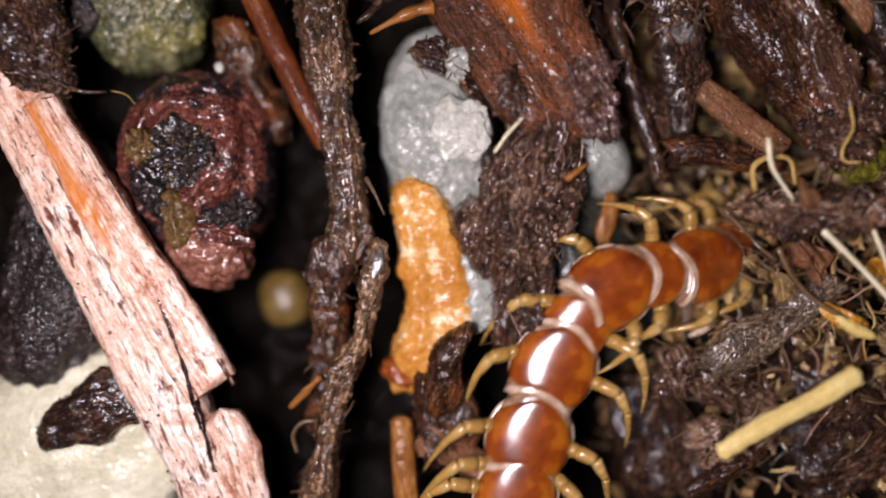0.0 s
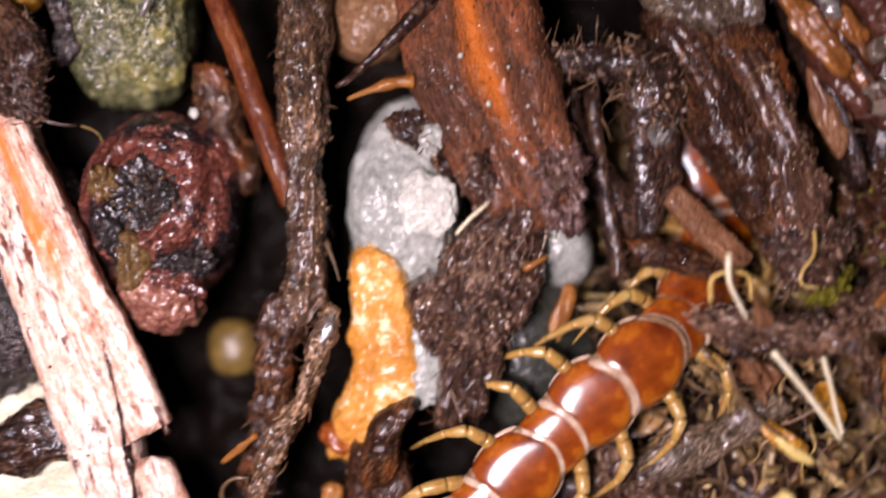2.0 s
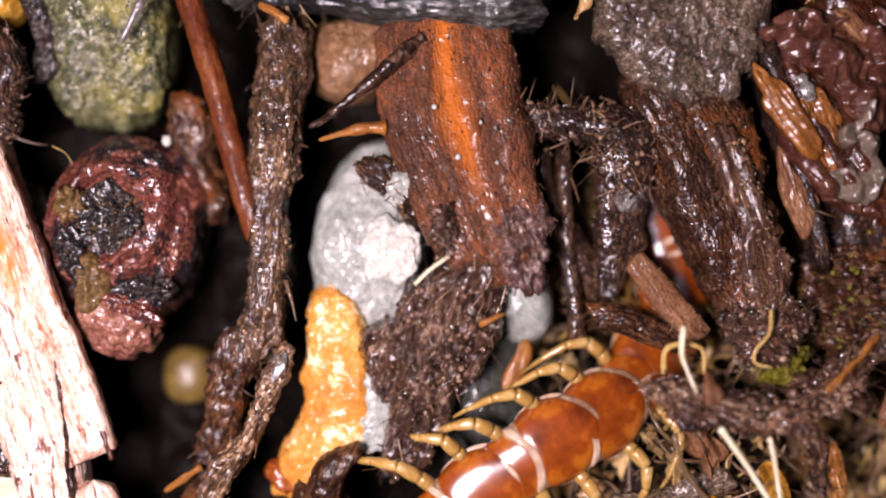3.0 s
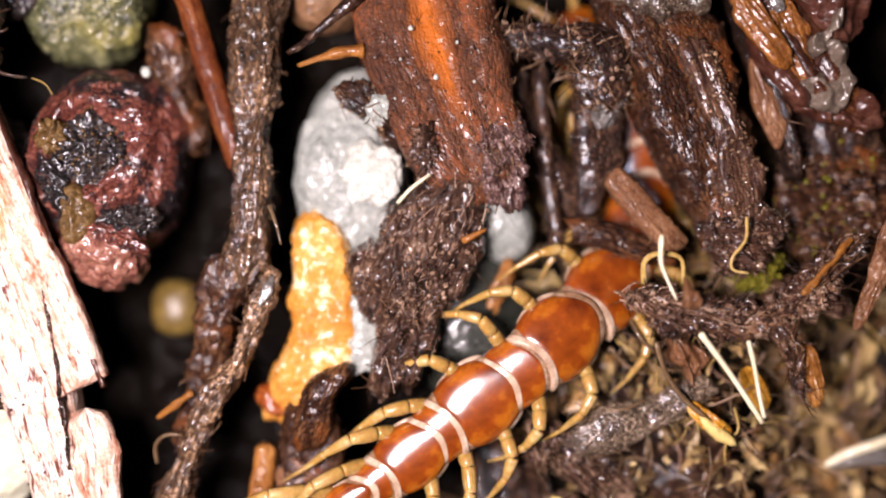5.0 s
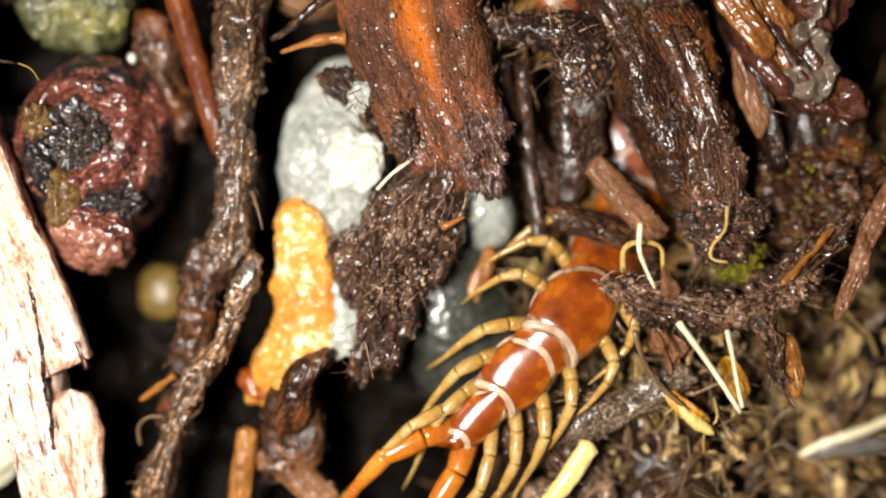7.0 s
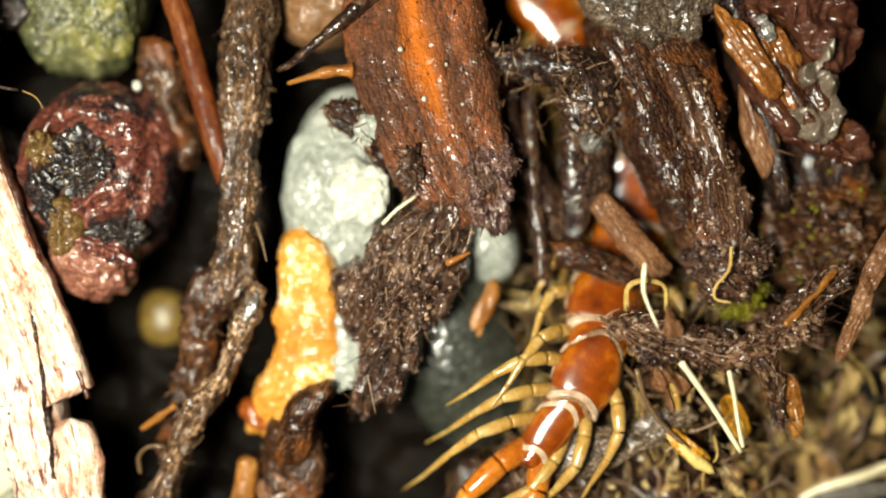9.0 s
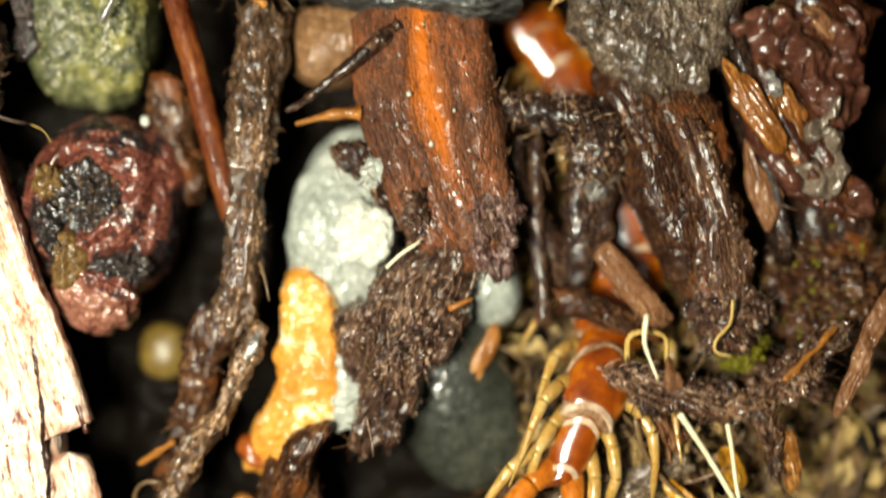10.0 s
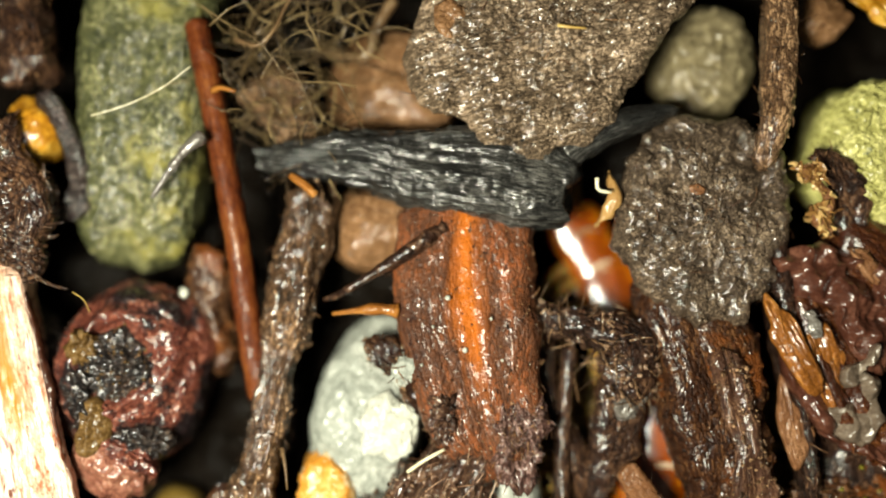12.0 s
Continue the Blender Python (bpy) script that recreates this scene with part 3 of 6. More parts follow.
# lighter variety of BERRY_RED: pink flesh, with the lobe's glints put into the colour
BERRY_PALE = material("wet flesh paled for glints", (0.09, 0.025, 0.02), (0.26, 0.10, 0.065), (0.56, 0.36, 0.26), None, 1.2, 0.4, 0.07, 10, patchy=0.38, spread=0.36, film=0.6, coat_rough=0.17, granule=0.5, gfreq=6.0)
BERRY_BLACK = material("wet black pulp", (0.0045, 0.00375, 0.0045), (0.018, 0.0135, 0.0135), (0.0975, 0.063, 0.045), None, 1.4, 0.4, 0.08, 10, patchy=0.37, film=0.6, coat_rough=0.19, granule=0.7, gfreq=7.0)
TAN_SKIN = material("tan scrap", (0.04, 0.02, 0.006), (0.11, 0.06, 0.02), (0.22, 0.13, 0.05), None, 1.2, 0.35, 0.06, 7, coat=0.6, patchy=0.48, granule=0.5, gfreq=5.0)
STRAW = material("yellow straw", (0.50, 0.33, 0.09), (0.72, 0.55, 0.20), (0.88, 0.75, 0.40), (0.4, 7), 1.0, 0.4, 0.03, 8)
SPIKE = material("bleached straw", (0.55, 0.44, 0.25), (0.74, 0.66, 0.45), (0.88, 0.84, 0.68), (0.5, 8), 1.2, 0.4, 0.03, 9)
ROOT = material("yellow rootlet", (0.26, 0.14, 0.035), (0.46, 0.30, 0.09), (0.66, 0.50, 0.22), (1, 6), 1.2, 0.35, 0.03, 9)
ROOT_DARK = material("brown rootlet", (0.05, 0.028, 0.012), (0.12, 0.07, 0.035), (0.26, 0.17, 0.09), (1, 6), 1.2, 0.35, 0.03, 9)
HUSK = material("red brown husk", (0.0064, 0.002, 0.0012), (0.044, 0.0112, 0.004), (0.216, 0.076, 0.024), (0.35, 3.2), 1.0, 0.4, 0.08, 8, spread=0.34, patchy=0.42, coat_rough=0.22, film=0.9, granule=0.25, glong=3.0)
HUSK_PALE = material("glassy grey husk", (0.0392, 0.0308, 0.0252), (0.1176, 0.1036, 0.0924), (0.2688, 0.252, 0.2352), (0.5, 3), 0.8, 0.4, 0.09, 5, patchy=0.37, coat_rough=0.15, granule=0.15, glong=2.0)
TAN_FLAKE = material("tan flake", (0.06, 0.022, 0.009), (0.17, 0.072, 0.032), (0.36, 0.19, 0.10), (0.5, 4), 1.0, 0.4, 0.06, 9, spread=0.36, granule=0.4, glong=2.5, coat=0.5)
AMBER = material("amber resin", (0.20, 0.07, 0.006), (0.45, 0.20, 0.018), (0.72, 0.44, 0.09), None, 0.6, 0.3, 0.04, 3, patchy=0.45, granule=0.5, gfreq=4.0)
MOSS = material("moss", (0.03, 0.028, 0.003), (0.12, 0.105, 0.010), (0.22, 0.19, 0.03), None, 1.4, 0.4, 0.08, 8, patchy=0.6)
BEAD = material("yellow slime bead", (0.07, 0.04, 0.006), (0.14, 0.085, 0.015), (0.24, 0.16, 0.04), None, 0.5, 0.3, 0.015, 3, patchy=0, coat_rough=0.5)
LITTER = material("leaf litter crumbs", (0.01725, 0.008625, 0.004312), (0.1078, 0.05462, 0.02013), (0.575, 0.3306, 0.1222), (1.2, 4), 0.5, 0.5, 0.08, 9, spread=0.5, island=0.5)
LITTER_TAN = material("tan litter scraps", (0.03588, 0.01932, 0.00828), (0.1794, 0.1104, 0.04416), (0.828, 0.5934, 0.2622), (0.8, 4), 0.25, 0.5, 0.06, 8, spread=0.7, island=0.6)
# blacker than soil itself: the shade of the deep gaps is in this colour
SOIL = material("damp soil darkened for shade", (0.00165, 0.0011, 0.00077), (0.0044, 0.003025, 0.0022), (0.0121, 0.00825, 0.0055), None, 0.9, 0.7, 0.12, 6, coat=0.05, gloss=0.02)
BLADE = material("orange brown blade", (0.0435, 0.01305, 0.0029), (0.232, 0.07975, 0.01595), (0.6525, 0.29, 0.0725), (0.4, 3), 0.8, 0.4, 0.07, 6, spread=0.4, patchy=0.42, granule=0.35, glong=4.0)
SKIN_RED = material("crumpled wine red skin", (0.014, 0.004, 0.003), (0.070, 0.023, 0.014), (0.23, 0.10, 0.065), None, 0.8, 0.4, 0.03, 6, spread=0.4, patchy=0.36, coat_rough=0.22, film=1.2)
GLASSY = material("clear grey skin", (0.035, 0.022, 0.016), (0.13, 0.095, 0.07), (0.36, 0.30, 0.24), None, 0.8, 0.4, 0.03, 5, spread=0.4, patchy=0.42, coat_rough=0.28, film=0.8)
FIBRE_BROWN = material("brown wood fibres", (0.014, 0.0056, 0.0028), (0.063, 0.0266, 0.0126), (0.238, 0.126, 0.063), (0.6, 4), 0.8, 0.4, 0.03, 8, spread=0.5, island=0.5)
FIBRE_PALE = material("pale wood fibres", (0.10, 0.05, 0.03), (0.27, 0.15, 0.095), (0.55, 0.38, 0.27), (0.6, 4), 0.8, 0.4, 0.03, 8, spread=0.5, island=0.5)
CHITIN = material("glossy chestnut shell", (0.08, 0.009, 0.001), (0.25, 0.047, 0.002), (0.56, 0.18, 0.008), None, 0.45, 0.5, 0.012, 0.9, gloss=0.08, coat=1.0, coat_rough=0.19, film=2.0, inner=0.3, patchy=0, spread=0.36, coat_ior=2.1)
MEMBRANE = material("pale membrane", (0.10, 0.045, 0.022), (0.27, 0.15, 0.085), (0.52, 0.37, 0.26), None, 0.9, 0.3, 0.03, 4, patchy=0, coat_rough=0.2, film=0.6, inner=0.2)
# pale rear margins; on the side rims the paleness is a painted highlight
RIM = material("pale shield margin and rim highlight", (0.20, 0.09, 0.045), (0.46, 0.32, 0.22), (0.74, 0.62, 0.50), None, 0.6, 0.3, 0.02, 3, patchy=0, coat_rough=0.18, spread=0.3)
LEG_SKIN = material("amber leg skin", (0.16, 0.075, 0.014), (0.38, 0.22, 0.06), (0.66, 0.50, 0.25), (0.9, 1.2), 0.9, 0.3, 0.02, 5, patchy=0.4, inner=0.35, coat_rough=0.2, spread=0.4)
LEG_AMBER = material("orange amber leg skin", (0.22, 0.045, 0.006), (0.44, 0.13, 0.014), (0.60, 0.25, 0.035), (0.5, 1.5), 0.6, 0.3, 0.01, 4, patchy=0, inner=0.35, coat_rough=0.2)
ROOT_TAN = material("tan rootlet", (0.025, 0.014, 0.006), (0.085, 0.052, 0.024), (0.26, 0.18, 0.085), (1, 6), 1.2, 0.35, 0.03, 9, island=0.4)


# ---- ground ----
STRAW_DULL = material("dull leaf bits", (0.09, 0.038, 0.012), (0.28, 0.14, 0.045), (0.58, 0.40, 0.17), (0.6, 3), 0.3, 0.5, 0.04, 8, spread=0.7, coat=0.6, island=0.75)

def soil_height(x, y):
    """Height of the soil in mm: low in the hollows, higher where litter has gathered."""
    p = np.c_[x, y, np.zeros(len(x))]
    far = np.clip((np.hypot(x, y) - 45) / 60, 0, 1)
    rise = 2.8 * np.clip((x - 2) / 6, 0, 1) * np.clip((4 - y) / 8, 0, 1)
    low = 1.8 * np.clip((x - 13) / 4, 0, 1) * np.clip((2 - y) / 4, 0, 1)
    return (-5.4 + rise - low + 0.8 * fbm(p * 0.22, 2, 5) + 0.35 * fbm(p * 0.9, 4, 8)) * (1 - far) - 4.0 * far


def build_ground():
    inner = np.arange(-38, 38.01, 0.3)
    outer = 38 + 0.5 * (1.22 ** np.arange(1, 28) - 1)
    line = np.r_[-outer[::-1], inner, outer]
    x, y = (a.ravel() for a in np.meshgrid(line, line))
    n = len(line)
    verts = np.c_[x, y, soil_height(x, y)]
    a = (np.arange(n - 1)[:, None] * n + np.arange(n - 1)[None]).ravel()
    faces = np.c_[a, a + 1, a + n + 1, a + n].tolist()
    me = bpy.data.meshes.new("ground")
    me.from_pydata((verts * MM).tolist(), [], faces)
    me.polygons.foreach_set("use_smooth", [True] * len(me.polygons))
    # near-black colour carries the gaps' shade
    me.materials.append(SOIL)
    return tagged(new("ground", me), "damp crumbly soil, darkened for shade in the gaps", "soil", kind="structure")


build_ground()


def crumb_pieces(count, seed, area, sizes, flat, lift, keep=None, thin=0.0):
    """Loose crumbs, or with thin ragged scraps, that lie on the soil."""
    rnd = np.random.RandomState(seed)
    lump, lump_faces = ico(2)
    pieces = []
    for k in range(count):
        x, y = rnd.uniform(area[0], area[1]), rnd.uniform(area[2], area[3])
        if keep is not None and rnd.rand() > keep(x, y):
            continue
        z = soil_height(np.array([x]), np.array([y]))[0]
        big = rnd.uniform(*sizes)
        if thin:
            q, faces = scrap(rnd, big, thin)
            uv = q[:, :2] + k * 0.37
            tilt = 0.45
        else:
            size = big * np.array([1.0, rnd.uniform(0.35, 0.9), rnd.uniform(*flat)])
            q = lump * (1 + 0.55 * fbm(lump * 1.9 + k * 7.7, 3, seed + k))[:, None] * size
            faces, uv, tilt = lump_faces, lump[:, :2] * size[0] + k * 0.37, 0.6
        q = q @ np.array(Euler((rnd.uniform(-tilt, tilt), rnd.uniform(-tilt, tilt), rnd.uniform(0, 6.28))).to_matrix()).T
        q = q + np.array([x, y, z + 0.15 + rnd.uniform(*lift)])
        pieces.append((q, faces, uv))
    return pieces


def litter_right(x, y):
    if x < 1 or y > 8:
        return 0.0
    return 0.35 if y < -9.5 and x < 12 else 1.0


joined("soil_crumbs", crumb_pieces(3600, 3, (-24, 24, -20, 26), (0.08, 0.42), (0.3, 0.8), (-0.1, 0.4), litter_right), LITTER,
       "dark crumbs of soil and rotted bark", "soil crumbs", "stuff")
joined("litter_scraps", crumb_pieces(2800, 9, (-22, 24, -20, 26), (0.15, 0.8), (0.1, 0.3), (0.0, 1.3), litter_right, 0.1), LITTER_TAN,
       "brown and tan scraps of leaf and bark", "leaf litter", "stuff", smooth=False)


def hair_pieces(count, seed, area, lift, thick):
    rnd = np.random.RandomState(seed)
    pieces = []
    for k in range(count):
        x, y = rnd.uniform(area[0], area[1]), rnd.uniform(area[2], area[3])
        z = rnd.uniform(*lift) if area[1] < 0 else soil_height(np.array([x]), np.array([y]))[0] + rnd.uniform(*lift)
        a, length = rnd.uniform(0, 6.28), rnd.uniform(1.0, 3.5)
        pts = [(x, y, z)]
        for s in range(3):
            a += rnd.uniform(-0.6, 0.6)
            pts.append((pts[-1][0] + math.cos(a) * length / 3, pts[-1][1] + math.sin(a) * length / 3, z + rnd.uniform(-0.3, 0.5)))
        r = rnd.uniform(*thick)
        pieces.append(tube(pts, r, r * 0.6, 5, k, step=0.3))
    return pieces


joined("leaf_bits", crumb_pieces(190, 15, (2, 24, -18, 7), (0.4, 1.3), (0.06, 0.16), (0.0, 1.0), litter_right, 0.07), STRAW_DULL,
       "straw-coloured bits of dead leaf", "leaf litter", "stuff", smooth=False)
joined("root_hairs", hair_pieces(170, 21, (2, 22, -9, 8), (0.2, 1.8), (0.02, 0.07)), ROOT, "fine yellow root hairs in the litter", "rootlets", "stuff")
joined("root_hairs", hair_pieces(240, 33, (-12.8, -7.0, 15.5, 22.5), (-1.6, 0.9), (0.015, 0.05)), ROOT_TAN, "tangle of fine brown root hairs", "rootlets", "stuff")
joined("root_hairs", hair_pieces(420, 41, (2, 23, -17, 8), (0.2, 1.9), (0.03, 0.12)), ROOT_DARK, "dark frayed fibres in the litter", "rootlets", "stuff")
joined("root_hairs", hair_pieces(90, 51, (9, 23, -14, 0), (0.5, 1.9), (0.025, 0.07)), FIBRE_PALE, "pale torn fibres in the litter", "rootlets", "stuff")


# ---- things: places and sizes in millimetres ----
# ---- stones ----
rock("pebble", (-24.02, -7.56, -0.6), (5.54, 4.69, 2.5), 2.45, STONE_CREAM,
     "large cream-white pebble half buried in dark soil", "pebble", lump=0.14, fine=0.08, level=6, seed=7)
rock("pebble", (-17.25, 17.37, 0.2), (3.13, 8.13, 2.75), 4.81, STONE_OLIVE,
     "olive green speckled pebble among dark bark", "pebble", lump=0.11, fine=0.17, level=6, power=3.0, seed=11)
pale_pebble = rock("pebble", (-4.59, 3.95, -0.5), (2.48, 4.4, 2.25), -5.96, STONE_WHITE,
     "pale grey wet pebble wedged between bark pieces", "pebble", lump=0.14, fine=0.1, level=6, seed=15)
rock("crust", (-3.41, 3.7, -0.3), (1.16, 1.26, 0.35), -9.96, STONE_PATCH,
     "chalk-white crust on the pale pebble", "", level=5, lump=0.22, fine=0.07, freq=2, power=3, seed=19, parent=pale_pebble)
rock("pebble", (16.9, 19.4, 0.6), (3.02, 3.27, 3), -11.19, STONE_YELLOW,
     "yellow crumbly stone with dark pores", "pebble", lump=0.12, fine=0.16, power=3, level=6, seed=23)
rock("pebble", (8.64, 22.6, -1), (2.32, 2.44, 2), -6.19, STONE_DUN,
     "dun rough pebble beside the dark twig", "pebble", fine=0.14, level=6, seed=27)
rock("pebble", (-5.47, 19.47, -1.2), (3.23, 2.59, 1.75), -1.19, STONE_PINK,
     "pinkish brown stone partly under bark", "pebble", seed=31)
rock("pebble", (-5.2, 12.5, -0.9), (2.3, 1.9, 1.5), 8.8, STONE_PINK,
     "pinkish brown nub with an orange rim", "pebble", fine=0.05, seed=35)
rock("pebble", (0.91, -3.3, -1.6), (2.98, 4.92, 1.6), 25.65, STONE_GLASSY,
     "glossy green-grey pebble under the bark", "pebble", lump=0.06, fine=0.01, seed=39)
rock("pebble", (2.6, 1.5, -0.8), (1.3, 1.8, 1.75), 11.65, STONE_WHITE,
     "glossy grey-white pebble between bark pieces", "pebble", lump=0.06, fine=0.01, seed=43)
rock("bead", (-13, -2.5, -3), (1.26, 1.39, 1.3), 0.04, BEAD,
     "yellow slimy bead in a dark hollow", "bead", lump=0.04, fine=0.005, level=4, seed=47)
# ---- bark, wood and twigs ----
stick = loft("wood_stick", [(-24.03, 12.27, 0.6, 3.03, 1.8), (-22.23, 7.7, 0.7, 3.14, 2), (-20.24, 1.65, 0.7, 3.38, 2), (-18.41, -4.36, 0.6, 3.39, 2), (-17.47, -8.25, 0.5, 2.67, 2), (-16.13, -13.46, 0.4, 2.44, 1.8), (-14.82, -17.43, 0.3, 2.2, 1.8)],
     PALE_WOOD, "pale pinkish peeled wood stick with red flecks", "stick", power=5, lump=0.04, ridge=0.07, edge=0.05, rag=0.5, grain=0.14, seed=51)
loft("splinter", [(-21.35, 8.02, 0.85, 1.45, 0.9), (-19.41, 2.99, 0.95, 2.04, 0.9), (-17.32, -2.28, 0.95, 2.52, 1), (-15.9, -5.72, 0.85, 2.53, 1)],
     PALE_WOOD, "raised pink splinter along the stick", "", power=5, lump=0.03, ridge=0.07, edge=0.05, rag=0.25, taper=0.08, seed=55, parent=stick)
loft("splinter", [(-15.83, -6.77, 0.55, 1.82, 0.8), (-15.44, -8.83, 0.5, 2.06, 0.8), (-15.14, -11.91, 0.3, 1.71, 0.8)],
     PALE_WOOD, "dark red frayed end of the stick", "", power=4, lump=0.08, ridge=0.1, edge=0.15, rag=0.3, seed=59, parent=stick)
loft("bark_rim", [(-20.22, 7.35, 0.72, 0.24, 0.6), (-18.58, 3.59, 0.9, 0.36, 0.6), (-16.99, -0.25, 0.92, 0.26, 0.6), (-15.61, -3.8, 0.9, 0.41, 0.6), (-14.75, -5.92, 0.8, 0.29, 0.5)],
     REDWOOD, "dark red-brown edge of the stick", "", lump=0.06, edge=0.7, rag=0.4, power=2.5, seed=63, parent=stick)
loft("crack", [(-17.45, -1.6, 0.97, 0.1, 0.2), (-17.1, -3.2, 0.97, 0.16, 0.25), (-16.85, -4.6, 0.93, 0.12, 0.3), (-16.75, -6.1, 0.8, 0.3, 0.4), (-16.6, -7.4, 0.66, 0.45, 0.4), (-16.4, -9.0, 0.58, 0.2, 0.3)],
     BARK_DARK, "dark crack along the stick", "", lump=0.12, edge=0.9, crumb=0.05, seed=67, parent=stick)
black_lump = rock("bark_lump", (-22.21, 0.48, 0.1), (2.82, 5.89, 2), -23.55, BARK_BLACK,
     "black granular wet bark lump", "bark", lump=0.14, fine=0.1, level=6, freq=1.5, seed=75)
wedge = loft("bark_chip", [(-23.46, -6.7, 0.3, 1.1, 1), (-21.63, -5.97, 0.45, 2.31, 1.3), (-19.54, -5.21, 0.3, 2.93, 1.5), (-17.72, -4.3, 0, 2.7, 1.5)],
     BARK_DARK, "small dark wedge-shaped bark chip", "bark chip", rag=0.5, edge=0.35, lump=0.22, crumb=0.14, seed=79)
clump = loft("bark_clump", [(-23.7, 13.9, 1.6, 4.02, 2.6), (-21.86, 11.36, 1.7, 4.01, 2.4), (-20.83, 9.29, 1.5, 2.61, 2), (-19.94, 8.09, 1.2, 1.07, 1)],
     BARK_DARK, "dark frayed bark clump over the stick end", "bark", rag=0.6, edge=0.2, lump=0.25, seed=83)
fibre("rootlet", [(-21.35, 9.4, 1.4), (-19.92, 8.21, 1.2), (-19.04, 7.75, 1.1), (-18.16, 7.62, 1)], 0.16, 0.05, BARK_DARK, "thin dark rootlet at the bark clump", "rootlet", seed=87)
def build_husk():
    """The fruit husk: a squat body whose skin folds in rings round a sunken rotten eye."""
    v, faces = ico(6)
    q = np.sign(v) * np.abs(v) ** 0.84
    q = q / np.maximum((np.abs(q) ** 2.4).sum(1, keepdims=True) ** (1 / 2.4), 1e-6)
    q = q * (1 + 0.08 * fbm(v * 1.2 + 3, 3, 91))[:, None] * np.array([3.45, 4.1, 2.5])
    d = np.hypot(q[:, 0] + 0.45, (q[:, 1] - 0.3) * 0.92) + 0.35 * fbm(q * 0.6, 3, 92)
    up = np.clip(v[:, 2] * 1.6, 0, 1)
    folds = 0.13 * np.sin(d * 5.2 + 2.2 * fbm(q * 0.45, 2, 93)) * np.clip((d - 0.8) / 1.2, 0, 1)
    z = 0.42 * np.exp(-((d - 2.1) / 0.65) ** 2) - 0.75 * np.exp(-((d / 1.25) ** 2)) + folds
    z = z + 0.16 * (0.5 - 1.3 * np.abs(fbm(q * 1.5, 3, 94))) + 0.07 * fbm(q * 3.5, 3, 96)
    q[:, 2] += up * z
    q = q + unit(v) * ((1 - up) * 0.12 * fbm(q * 1.8, 4, 95))[:, None]
    a = radians(-8)
    q = np.c_[q[:, 0] * math.cos(a) - q[:, 1] * math.sin(a), q[:, 0] * math.sin(a) + q[:, 1] * math.cos(a), q[:, 2]] + np.array([-14.85, 3.75, -2.05])
    return tagged(mesh_object("husk", q, faces, BERRY_RED), "round wet red fruit husk with a black rotten centre", "husk")


husk = build_husk()
pulp = rock("pulp", (-14.85, 4.0, 0.7), (1.55, 1.6, 0.8), -19.96, BERRY_BLACK,
     "black wet pulp", "", lump=0.4, fine=0.3, level=6, freq=1.4, seed=95, parent=husk)
rock("pulp", (-16.3, 2.5, 0.68), (0.7, 1.2, 0.6), 20, BERRY_BLACK, "black pulp at the torn side", "", lump=0.35, fine=0.35, level=5, freq=1.6, seed=97, parent=husk)
rock("scab", (-16.7, 4.6, 0.9), (0.5, 0.6, 0.5), 10, TAN_SKIN, "pale tan crumbs on the pulp", "", lump=0.5, fine=0.25, level=4, freq=2.4, seed=98, parent=husk)
slab("scrap", [(-16.3, 2.3), (-15.7, 2.6), (-15.2, 2.2), (-14.95, 1.5), (-14.85, 0.8), (-15.2, 0.2), (-15.9, 0.1), (-16.3, 0.6), (-16.2, 1.4)], 0.75, 0.5, TAN_SKIN,
     "tan scrap of skin", seed=99, dome=0.25, rag=0.25, crumb=0.16, parent=husk)
rock("lobe", (-14.8, -0.35, 0.45), (1.75, 1.45, 1.6), -24.96, BERRY_PALE,
     "torn pink lobe of the husk, paled for glints", "", lump=0.22, fine=0.2, level=5, seed=103, parent=husk)
rock("rim", (-14.3, 0.35, 0.5), (1.5, 0.5, 0.6), -18, BERRY_RED, "red rim of the torn lobe", "", lump=0.3, fine=0.2, level=5, freq=2, seed=104, parent=husk)
pulp_rim = rock("pulp", (-13.6, 0.8, 0.45), (1.15, 0.5, 0.5), 10.04, BERRY_BLACK,
     "black pulp at the lower rim", "", lump=0.45, fine=0.3, level=5, freq=2.0, seed=107, parent=husk)
fibre("hair", [(-17.23, 6.95, 1.25), (-16.63, 6.69, 1.35), (-16.32, 6.22, 1.3)], 0.03, 0.02, ROOT, "fine orange hair", "", seed=111, parent=husk)
husk.location.x -= 0.6 * MM
husk.location.y += 0.6 * MM
strip = loft("bark_strip", [(-8.5, 14.2, 0.0, 2.0, 1.6), (-8.43, 10.88, 0.2, 2.35, 1.6), (-8.43, 8.39, 0.3, 2.25, 1.6), (-8.6, 5.9, 0.3, 1.9, 1.5), (-8.75, 3.41, 0.25, 1.7, 1.5), (-8.85, 1.41, 0.2, 1.9, 1.4), (-9.0, -0.2, 0.05, 2.3, 1.4), (-9.2, -1.2, -0.2, 1.8, 1.2)],
     BARK_GREY, "long grey-brown wet bark strip", "bark", power=3.4, lump=0.1, ridge=0.22, edge=0.2, crumb=0.14, rag=0.9, grain=0.11, ridges=2.2, seed=115)
